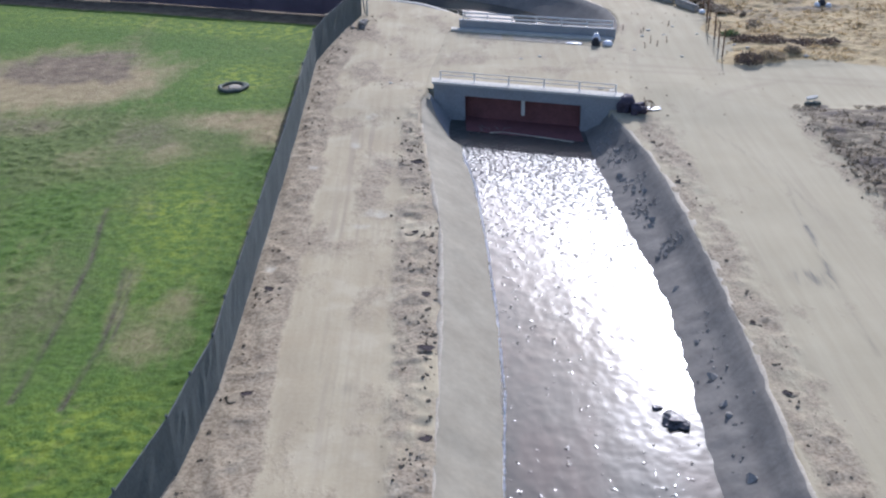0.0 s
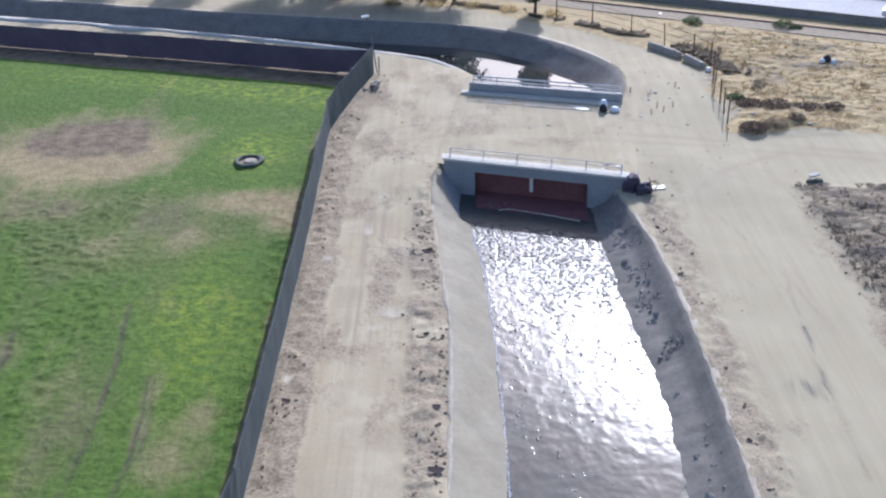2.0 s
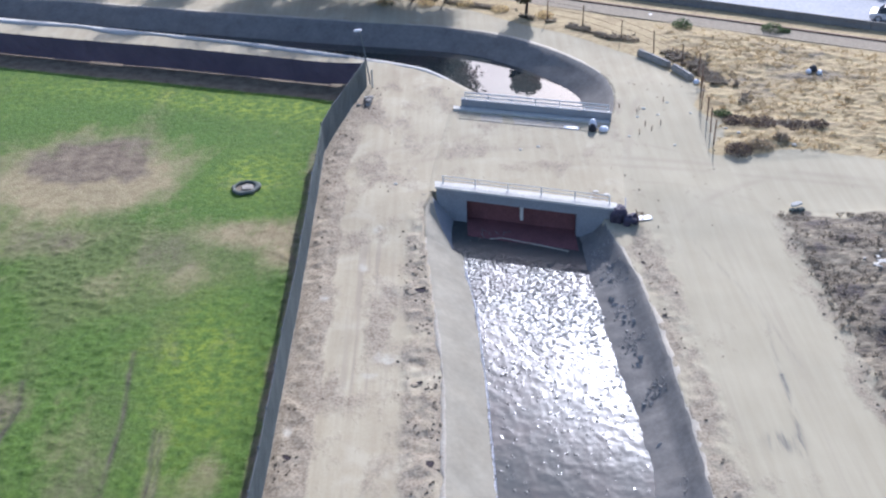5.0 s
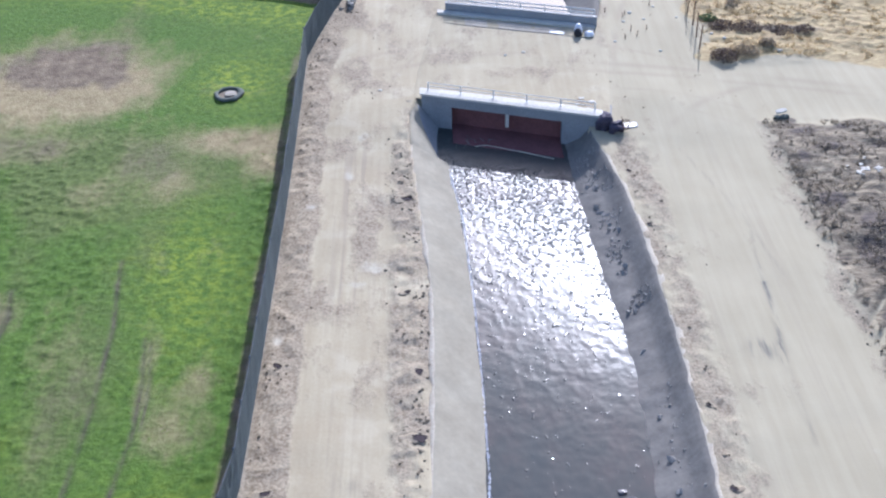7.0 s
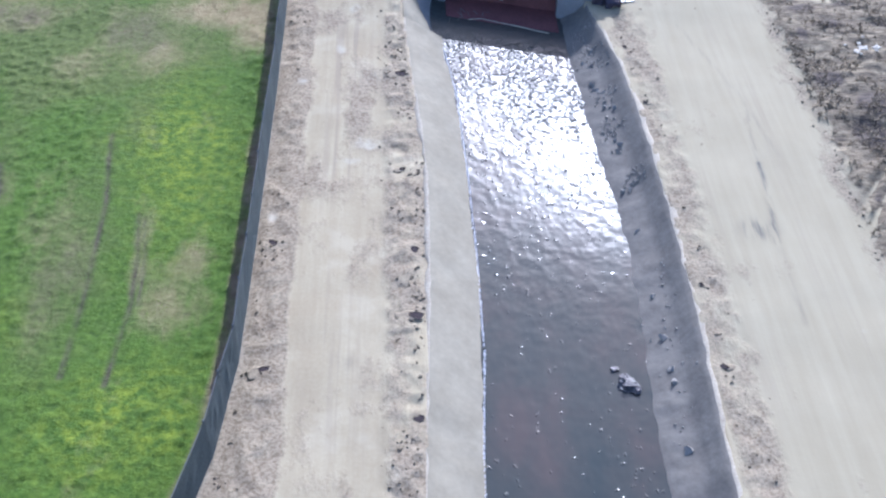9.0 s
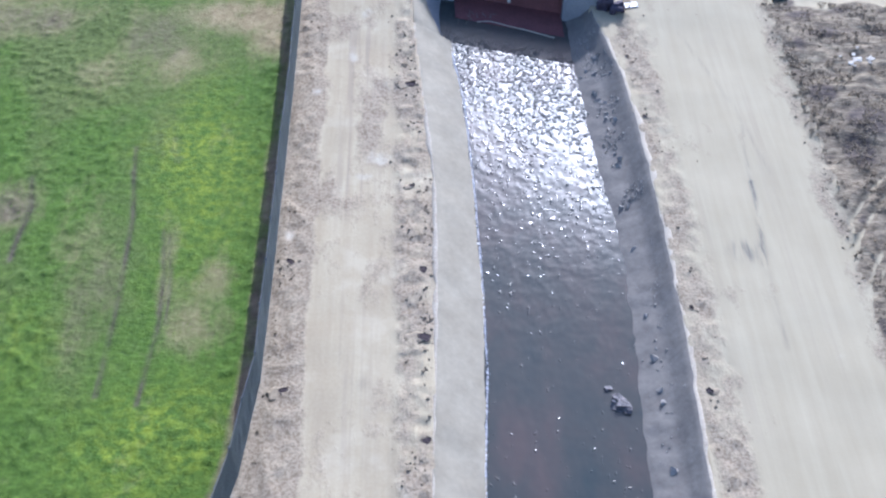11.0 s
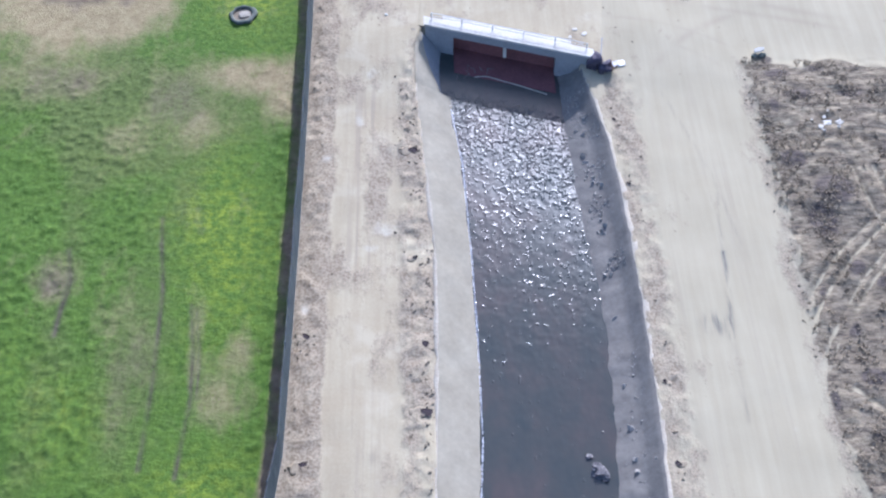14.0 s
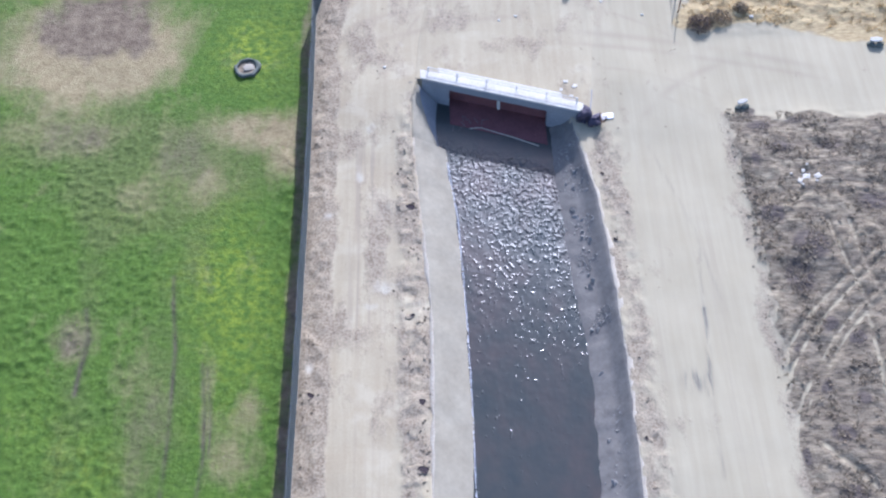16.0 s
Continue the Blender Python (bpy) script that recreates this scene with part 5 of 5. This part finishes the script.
M_GREEN = leafy("green_shrub", (0.07, 0.11, 0.045), (0.14, 0.18, 0.08), 0.8, 0.35)
drain_inlet(-13.7, 68.6)


def wire_coil(x, y, z):
    bm = bmesh.new()
    rnd = random.Random(8)
    for k in range(5):
        r = rnd.uniform(0.25, 0.45)
        ring(bm, pose(rnd.uniform(-0.15, 0.15), rnd.uniform(-0.1, 0.1), 0.3, rnd.uniform(50, 110), rnd.uniform(-30, 30), rnd.uniform(0, 180)), r, 0.016, 22, 5)
    low = min(v.co.z for v in bm.verts)
    for v in bm.verts:
        v.co.z -= low
    ob = part("wire_coil", bm, M_RUST, smooth=True)
    ob.location = (x, y, z)
    return tagged(ob, "tangled rusty wire beside the headwall", "wire")


wire_coil(11.9, 62.2, 0.16)


def litter(name, x, y, sx, sy, turn, seed, label, mat=None, thick=0.02, z=None, category="litter", group=""):
    """A crumpled sheet or bag."""
    bm = bmesh.new()
    n = 6
    r = bmesh.ops.create_grid(bm, x_segments=n, y_segments=n, size=0.5)
    for v in bm.verts:
        e = 1 + 0.25 * noise.noise(Vector((v.co.x * 4, v.co.y * 4, seed)))
        h = 0.5 + 0.5 * noise.noise(Vector((v.co.x * 3.3 + seed, v.co.y * 3.3, 2.0)))
        v.co = Vector((v.co.x * sx * e, v.co.y * sy * e, 0.015 + thick * (0.3 + 4 * h)))
    bmesh.ops.solidify(bm, geom=bm.faces[:], thickness=0.012)
    ob = part(name, bm, mat or M_WHITE, smooth=True)
    low = min(v.co.z for v in ob.data.vertices)
    ob.matrix_basis = pose(x, y, (float(level(x, y)) if z is None else z) - low, 0, 0, turn)
    return tagged(ob, label, category, group)


def bag(name, x, y, size, tall, seed, label, mat=None, z=None, group="", category="bag", rough=0.16):
    bm = bmesh.new()
    stone(bm, Matrix.Identity(4), size, size * 0.85, tall * 0.6, seed, 3 if rough > 0.2 else 2, rough)
    for v in bm.verts:
        if v.co.z > 0.25 * tall:
            v.co.x *= 0.75
            v.co.y *= 0.75
    low = min(v.co.z for v in bm.verts)
    for v in bm.verts:
        v.co.z -= low
    ob = part(name, bm, mat or M_WHITE, smooth=True)
    ob.location = (x, y, (float(level(x, y)) if z is None else z) - 0.02)
    return tagged(ob, label, category, group)


bag("dark_lump", 10.7, 62.55, 0.66, 1.1, 66, "crumpled dark sack slumped against the headwall end", M_SACK, 0.14, "sacks by the headwall", rough=0.5)
bag("dark_lump", 11.4, 62.2, 0.58, 0.75, 68, "torn dark sack beside the headwall end", M_SACK, 0.1, "sacks by the headwall", rough=0.55)
litter("plastic_sheet", 12.35, 62.7, 0.95, 0.55, 10, 3, "crumpled white plastic sheet on the dirt")
for k, (x, y, s) in enumerate(((9.7, 66.0, 0.34), (10.3, 65.5, 0.4), (9.3, 65.2, 0.28), (10.8, 65.2, 0.3), (10.0, 64.6, 0.25))):
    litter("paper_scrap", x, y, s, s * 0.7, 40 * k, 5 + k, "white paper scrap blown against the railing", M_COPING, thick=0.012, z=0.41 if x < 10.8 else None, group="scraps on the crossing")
for k, (x, y, s) in enumerate(((25.3, 56.7, 0.55), (26.1, 56.7, 0.45), (24.8, 56.3, 0.38), (25.2, 57.2, 0.3), (25.9, 56.2, 0.22), (24.9, 55.9, 0.2), (24.3, 56.9, 0.2), (25.5, 57.6, 0.18))):
    litter("plastic_scrap", x, y, s, s * 0.8, 33 * k, 15 + k, "torn white plastic among dead weeds", M_COPING, thick=0.05, group="plastic in the weeds")
for k, (x, y, s) in enumerate(((17.0, 80.5, 0.2), (15.0, 79.3, 0.28), (16.2, 73.0, 0.2), (14.3, 77.8, 0.22), (15.9, 78.2, 0.2), (18.4, 78.5, 0.2), (20.4, 75.6, 0.22), (21.1, 74.6, 0.25), (24.5, 72.4, 0.3), (20.2, 82.4, 0.25), (13.2, 74.5, 0.2), (-3.5, 68.0, 0.22), (6.5, 73.0, 0.22), (5.2, 72.6, 0.2))):
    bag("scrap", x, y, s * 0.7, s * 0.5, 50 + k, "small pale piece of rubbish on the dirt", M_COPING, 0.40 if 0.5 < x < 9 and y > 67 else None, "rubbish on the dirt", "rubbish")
bag("white_bag", 10.7, 75.75, 0.36, 0.9, 61, "full white sack standing before the parapet", z=0.40)
# black lump added in place of the standing white sack's shadow
bag("dark_lump", 10.62, 75.3, 0.34, 0.7, 62, "added black lump standing in for the white sack's shadow", M_BLACK, 0.40)
bag("white_bag", 11.45, 75.35, 0.42, 0.45, 63, "half-empty white sack lying on the dirt", z=0.38)
litter("plastic_sheet", 9.2, 76.0, 1.1, 0.4, -16, 65, "crumpled white plastic along the parapet", z=0.40)
for k, (x, y) in enumerate(((29.3, 85.6), (30.1, 85.3))):
    bag("white_bag", x, y, 0.26, 0.45, 70 + k, "white sack dumped in the dry grass", group="sacks in the dry grass")
bag("dark_lump", 29.8, 86.0, 0.36, 0.6, 73, "dark sack dumped in the dry grass", M_BLACK)


def block_stack(x, y, turn, label, s=1.0):
    """A heap of dark rubble with a broken paler slab on it."""
    root = tagged(new("concrete_block"), label, "block")
    root.matrix_basis = pose(x, y, float(level(x, y)) - 0.05, 0, 0, turn)
    rnd = random.Random(int(x * 10))
    for k in range(6):
        bm = bmesh.new()
        r = rnd.uniform(0.2, 0.34) * s
        stone(bm, pose((k - 2.5) * 0.17 * s, rnd.uniform(-0.15, 0.15), r * 0.6, 0, 0, rnd.uniform(0, 180)), r, r * 0.8, r * 0.75, 130 + k, 1)
        part("chunk", bm, M_BLACKRIM, root)
    bm = bmesh.new()
    prism(bm, [(px * s, py * s) for px, py in ((-0.46, -0.06), (-0.1, -0.14), (0.42, -0.04), (0.5, 0.22), (0.1, 0.34), (-0.36, 0.26))], 0.0, 0.13)
    bmesh.ops.bevel(bm, geom=bm.edges[:], offset=0.025, segments=1, affect='EDGES')
    bmesh.ops.transform(bm, matrix=pose(0, 0.12, 0.4 * s, 7, -5, 6), verts=bm.verts[:])
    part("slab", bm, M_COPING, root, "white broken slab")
    return root


block_stack(22.2, 63.4, 6, "dark rubble under a broken white slab at the road corner", 0.85)
block_stack(33.2, 69.2, -15, "dark rubble under a white slab in dry grass")


def rubble_pile(x, y):
    root = tagged(new("rubble_pile"), "small heap of grey rubble at the fence foot", "rubble")
    root.location = (x, y, float(level(x, y)) - 0.05)
    rnd = random.Random(4)
    for k in range(9):
        bm = bmesh.new()
        s = rnd.uniform(0.16, 0.36)
        stone(bm, pose(rnd.gauss(0, 0.4), rnd.gauss(0, 0.35), s * 0.4 + (0.25 if k > 5 else 0), 0, 0, rnd.uniform(0, 180)), s, s * 0.8, s * 0.7, 80 + k, 1)
        part("chunk", bm, M_COPING if k == 7 else M_ROCK, root)
    return root


rubble_pile(-6.3, 82.0)


def lamp_post(x, y):
    root = tagged(new("lamp_post"), "thin leaning grey lamp post at the fence corner", "lamp post")
    root.location = (x, y, float(level(x, y)))
    bm = bmesh.new()
    rod(bm, (0, 0, -0.1), (-0.35, 0.1, 3.2), 0.06, 0.05)
    rod(bm, (-0.35, 0.1, 3.2), (-0.62, 0.1, 4.55), 0.05, 0.04)
    part("pole", bm, M_DULL, root)
    bm = bmesh.new()
    box(bm, pose(-0.7, 0.0, 4.5, 0, -8, 0), 0.6, 0.28, 0.14, 0.04)
    part("lamp_head", bm, M_WHITE, root, "white lamp housing")
    return root


lamp_post(-6.05, 86.0)


def marker_post(x, y, h, label, mat):
    bm = bmesh.new()
    rod(bm, (0, 0, -0.1), (0.02, 0, h), 0.07, 0.065, 10)
    rod(bm, (0.02, 0, h), (0.02, 0, h + 0.05), 0.065, 0.02, 10)
    ob = part("post", bm, mat)
    ob.location = (x, y, float(level(x, y)))
    return tagged(ob, label, "post")


marker_post(-5.85, 85.2, 1.5, "pale round gate post beside the fence corner", M_COPING)


def low_wall(a, b, label):
    (x0, y0), (x1, y1) = a, b
    ln = math.hypot(x1 - x0, y1 - y0)
    bm = bmesh.new()
    box(bm, Matrix.Identity(4), ln, 0.5, 0.6, 0.12)
    bmesh.ops.subdivide_edges(bm, edges=[e for e in bm.edges if e.calc_length() > ln * 0.6], cuts=8)
    for v in bm.verts:
        v.co += Vector((0, noise.noise(v.co * 1.7), 0.6 * noise.noise(v.co * 2.3 + Vector((5, 0, 0))))) * 0.07
    ob = part("concrete_log", bm, M_ROCK, smooth=False)
    x, y = (x0 + x1) / 2, (y0 + y1) / 2
    ob.matrix_basis = pose(x, y, float(level(x, y)) - 0.06, 0, 0, math.degrees(math.atan2(y1 - y0, x1 - x0)))
    return tagged(ob, label, "block", "concrete blocks along the track")


low_wall((16.5, 91.2), (18.6, 88.0), "long grey concrete block lying beside the canal track")
low_wall((18.75, 87.5), (19.8, 84.9), "shorter grey concrete block lying beside the canal track")
bag("white_bag", 20.0, 84.2, 0.3, 0.35, 91, "white sack at the end of the concrete block")


# wire fence on the right, with thin posts and three strands
def wire_fence(pts, h, label, seed):
    root = tagged(new("wire_fence"), label, "fence", kind="structure")
    rnd = random.Random(seed)
    tops = []
    for x, y in pts:
        z = float(level(x, y))
        lx, ly = rnd.uniform(-0.12, 0.12), rnd.uniform(-0.1, 0.1)
        bm = bmesh.new()
        rod(bm, (x, y, z - 0.1), (x + lx, y + ly, z + h * rnd.uniform(0.9, 1.08)), 0.055, 0.045, 6)
        part("post", bm, M_RUST, root)
        tops.append((Vector((x, y, z)), Vector((lx, ly, h))))
    for u in (0.3, 0.6, 0.92):
        for (p, d), (q, e) in zip(tops, tops[1:]):
            bm = bmesh.new()
            rod(bm, p + d * u, q + e * u, 0.014, seg=5)
            part("wire", bm, M_RUST, root)
    return root


wire_fence([(19.0, 73.2), (19.2, 75.2), (19.35, 77.1), (19.35, 79.2), (19.7, 81.2), (20.2, 83.4), (20.4, 85.6), (19.6, 88.2), (17.9, 91.6), (15.6, 95.0), (12.6, 98.4), (9.6, 100.6)], 1.9, "rusty wire fence on thin leaning posts", 6)
for k, (x, y, h) in enumerate(((14.0, 74.8, 0.7), (14.6, 76.1, 0.8), (14.9, 75.3, 0.7), (15.8, 76.3, 0.7), (14.6, 79.0, 0.6), (16.7, 80.6, 0.7), (14.4, 78.7, 0.5), (13.2, 79.6, 0.6))):
    bm = bmesh.new()
    rod(bm, (0, 0, -0.08), (0.05 * (k % 3 - 1), 0.04, h * 0.6), 0.035, 0.025, 6)
    ob = part("stake", bm, M_RUST)
    ob.location = (x, y, float(level(x, y)))
    tagged(ob, "short dark stake driven into the dirt", "stake", "stakes by the track")


def shrub(x, y, r, h, seed, label, mat, count=420):
    rnd = random.Random(seed)
    root = tagged(new("shrub"), label, "shrub")
    root.location = (x, y, float(level(x, y)) - 0.03)
    bm = bmesh.new()
    for k in range(9):
        a = k * 0.7 + rnd.random()
        rod(bm, (0, 0, 0), (math.cos(a) * r * 0.7, math.sin(a) * r * 0.7, h * rnd.uniform(0.4, 0.9)), 0.022, 0.008, 5)
    part("stems", bm, M_BARK, root)
    verts, faces = [], []
    for _ in range(count):
        a, q = rnd.uniform(0, 6.283), rnd.random() ** 0.5
        top = h * (1 - 0.55 * q * q) * (0.75 + 0.35 * noise.noise(Vector((math.cos(a) * 2, math.sin(a) * 2, seed))))
        p = Vector((math.cos(a) * q * r, math.sin(a) * q * r, top * rnd.uniform(0.15, 1)))
        u = Vector((rnd.gauss(0, 1), rnd.gauss(0, 1), rnd.gauss(0, 1))).normalized() * rnd.uniform(0.06, 0.13)
        w = u.cross(Vector((rnd.gauss(0, 1), rnd.gauss(0, 1), rnd.gauss(0, 1)))).normalized() * rnd.uniform(0.03, 0.06)
        n = len(verts)
        verts += [p - u, p + w, p + u, p - w]
        faces.append((n, n + 1, n + 2, n + 3))
    sheet("foliage", verts, faces, mat, root, False)
    return root


shrub(21.4, 97.4, 0.9, 1.1, 3, "grey-green shrub in the dry grass", M_GREEN)
shrub(29.1, 96.0, 1.0, 1.0, 4, "green shrub beside the service track", M_GREEN)
shrub(30.1, 95.4, 0.5, 0.5, 5, "low green shrub beside the service track", M_GREEN, 200)
shrub(20.7, 78.0, 0.7, 0.6, 6, "olive weeds growing through the wire fence", M_GREEN, 260)
# four low clumps added for the gully's shadow line, then the shade-dark corner bush
shrub(21.4, 76.7, 1.0, 0.4, 7, "low brush standing in for a shadow line at the fence foot", M_BRUSH)
shrub(23.2, 76.2, 1.1, 0.32, 8, "low brush standing in for a shadow line in the dry grass", M_BRUSH, 420)
shrub(25.4, 75.8, 1.1, 0.34, 9, "low brush standing in for a shadow line among straw", M_BRUSH, 400)
shrub(27.2, 75.7, 0.8, 0.36, 13, "brush standing in for a shadow line beside a pale stone", M_BRUSH, 300)
shrub(20.4, 71.7, 0.95, 0.9, 10, "brown bush at the field corner with shade put into its colour", M_BRUSH, 620)
shrub(22.1, 72.3, 0.9, 0.55, 11, "dry brown bush beside the dirt crossing", M_WEED)
shrub(23.8, 73.2, 0.6, 0.5, 12, "dry brown bush at the straw edge", M_WEED, 300)
for k, (x, y) in enumerate(((-1.6, 106.0), (-5.6, 106.2), (2.2, 105.4), (5.4, 103.6), (-11.0, 109.6), (9.4, 101.6))):
    shrub(x, y, 0.9, 0.7, 20 + k, "dry yellow brush under the verge trees", M_STRAW, 300)

litter("white_tarp", 19.4, 100.8, 2.2, 1.1, -28, 44, "white tarpaulin spread beside the service track", thick=0.03, category="tarpaulin")


def float_boom():
    root = tagged(new("debris_boom"), "thin pale floating line with caught twigs on shaded water", "boom")
    root.location = (0, 0, WATER - 0.01)
    pts = [(2.6, 63.3), (3.4, 63.35), (4.3, 62.95), (4.7, 62.75), (5.6, 62.4), (6.6, 61.9), (7.5, 61.45)]
    bm = bmesh.new()
    for (a, b), (c, d) in zip(pts, pts[1:]):
        rod(bm, (a, b, 0.03), (c, d, 0.03), 0.05, seg=6)
    part("line", bm, M_LIP, root)
    rnd = random.Random(2)
    for k in range(9):
        x, y = rnd.uniform(1.3, 3.6), 63.6 + rnd.uniform(-0.5, 0.5)
        a = rnd.uniform(0, 3.14)
        bm = bmesh.new()
        rod(bm, (x, y, 0.02), (x + 0.5 * math.cos(a), y + 0.5 * math.sin(a), rnd.uniform(0.04, 0.25)), 0.03, 0.015, 5)
        part("twig", bm, M_GUNITE_DARK, root)
    return root


float_boom()


def foam_line():
    """Pale foam and mineral crust where the water meets the left bank."""
    rs = np.random.RandomState(5)
    n = 1500
    y = 24 + 37 * rs.rand(n)
    x = line_at(TOE_L, y) + rs.normal(0.03, 0.022, n)
    verts, faces = clod(rs, x, y, np.full(n, WATER + 0.015), 0.014 + 0.045 * rs.rand(n) ** 2)
    tagged(sheet("foam_line", verts.tolist(), faces, M_WHITE, None, False), "broken line of white foam at the waterline", "foam", kind="stuff")


foam_line()


# ---- vehicles on the highway ----
def car(name, along, lane, label, paint, length=4.5, tall=1.5, boxy=False, flip=False):
    root = tagged(new(name), label, "car")
    p = HW_0 + HW_DIR * along + HW_SIDE * lane
    root.matrix_basis = pose(p.x, p.y, 0.06, 0, 0, math.degrees(math.atan2(HW_DIR.y, HW_DIR.x)) + (180 if flip else 0))
    L, W = length / 2, 0.9
    def hull(prof, w0, w1, mat, nm, lab=""):
        bm = bmesh.new()
        zs = [z for _, z in prof]
        lo, hi = min(zs), max(zs)
        sides = []
        for s in (-1, 1):
            sides.append([bm.verts.new((x, s * (w0 + (w1 - w0) * (z - lo) / (hi - lo)), z)) for x, z in prof])
        bm.faces.new(sides[0])
        bm.faces.new(sides[1][::-1])
        n = len(prof)
        for k in range(n):
            bm.faces.new((sides[0][k], sides[1][k], sides[1][(k + 1) % n], sides[0][(k + 1) % n]))
        bmesh.ops.recalc_face_normals(bm, faces=bm.faces[:])
        bmesh.ops.bevel(bm, geom=bm.edges[:], offset=0.05, segments=2, affect='EDGES')
        return part(nm, bm, mat, root, lab, smooth=False)
    b = 0.95 if boxy else 0.82
    hull([(-L, 0.3), (L, 0.3), (L, 0.7), (L * 0.5, b), (-L * 0.92, b), (-L, 0.8)], W, W - 0.04, paint, "body")
    r0, r1 = (-L * 0.9, -L * 0.82) if boxy else (-L * 0.75, -L * 0.45)
    cabin = hull([(r0, b), (L * 0.42, b), (L * 0.15, tall - 0.05), (r1, tall - 0.05)], W - 0.08, W - 0.24, M_GLASS, "windows", "dark tinted windows")
    hull([(r1 - 0.02, tall - 0.08), (L * 0.17, tall - 0.08), (L * 0.12, tall), (r1 + 0.04, tall)], W - 0.22, W - 0.26, paint, "roof")
    for sx in (-0.6, 0.62):
        for sy in (-1, 1):
            bm = bmesh.new()
            rod(bm, (sx * L, sy * 0.72, 0.33), (sx * L, sy * 0.92, 0.33), 0.33, seg=18)
            wheel = part("wheel", bm, M_BLACK, root)
            bm = bmesh.new()
            rod(bm, (sx * L, sy * 0.915, 0.33), (sx * L, sy * 0.935, 0.33), 0.2, seg=14)
            part("hub", bm, M_STEEL, wheel)
    return root


M_SILVER = simple("silver_paint", (0.55, 0.56, 0.58), (0.6, 0.61, 0.63), 2.0, 0.3, 0.3, bump=0.0)
M_WHITEPAINT = simple("white_paint", (0.75, 0.75, 0.76), (0.8, 0.8, 0.81), 2.0, 0.3, bump=0.0)
car("car", 31.5, 3.0, "small silver hatchback driving on the pale highway", M_SILVER, 4.1, 1.45)
car("car", 3.0, 4.2, "white boxy off-road car on the pale highway", M_WHITEPAINT, 4.5, 1.75, True)
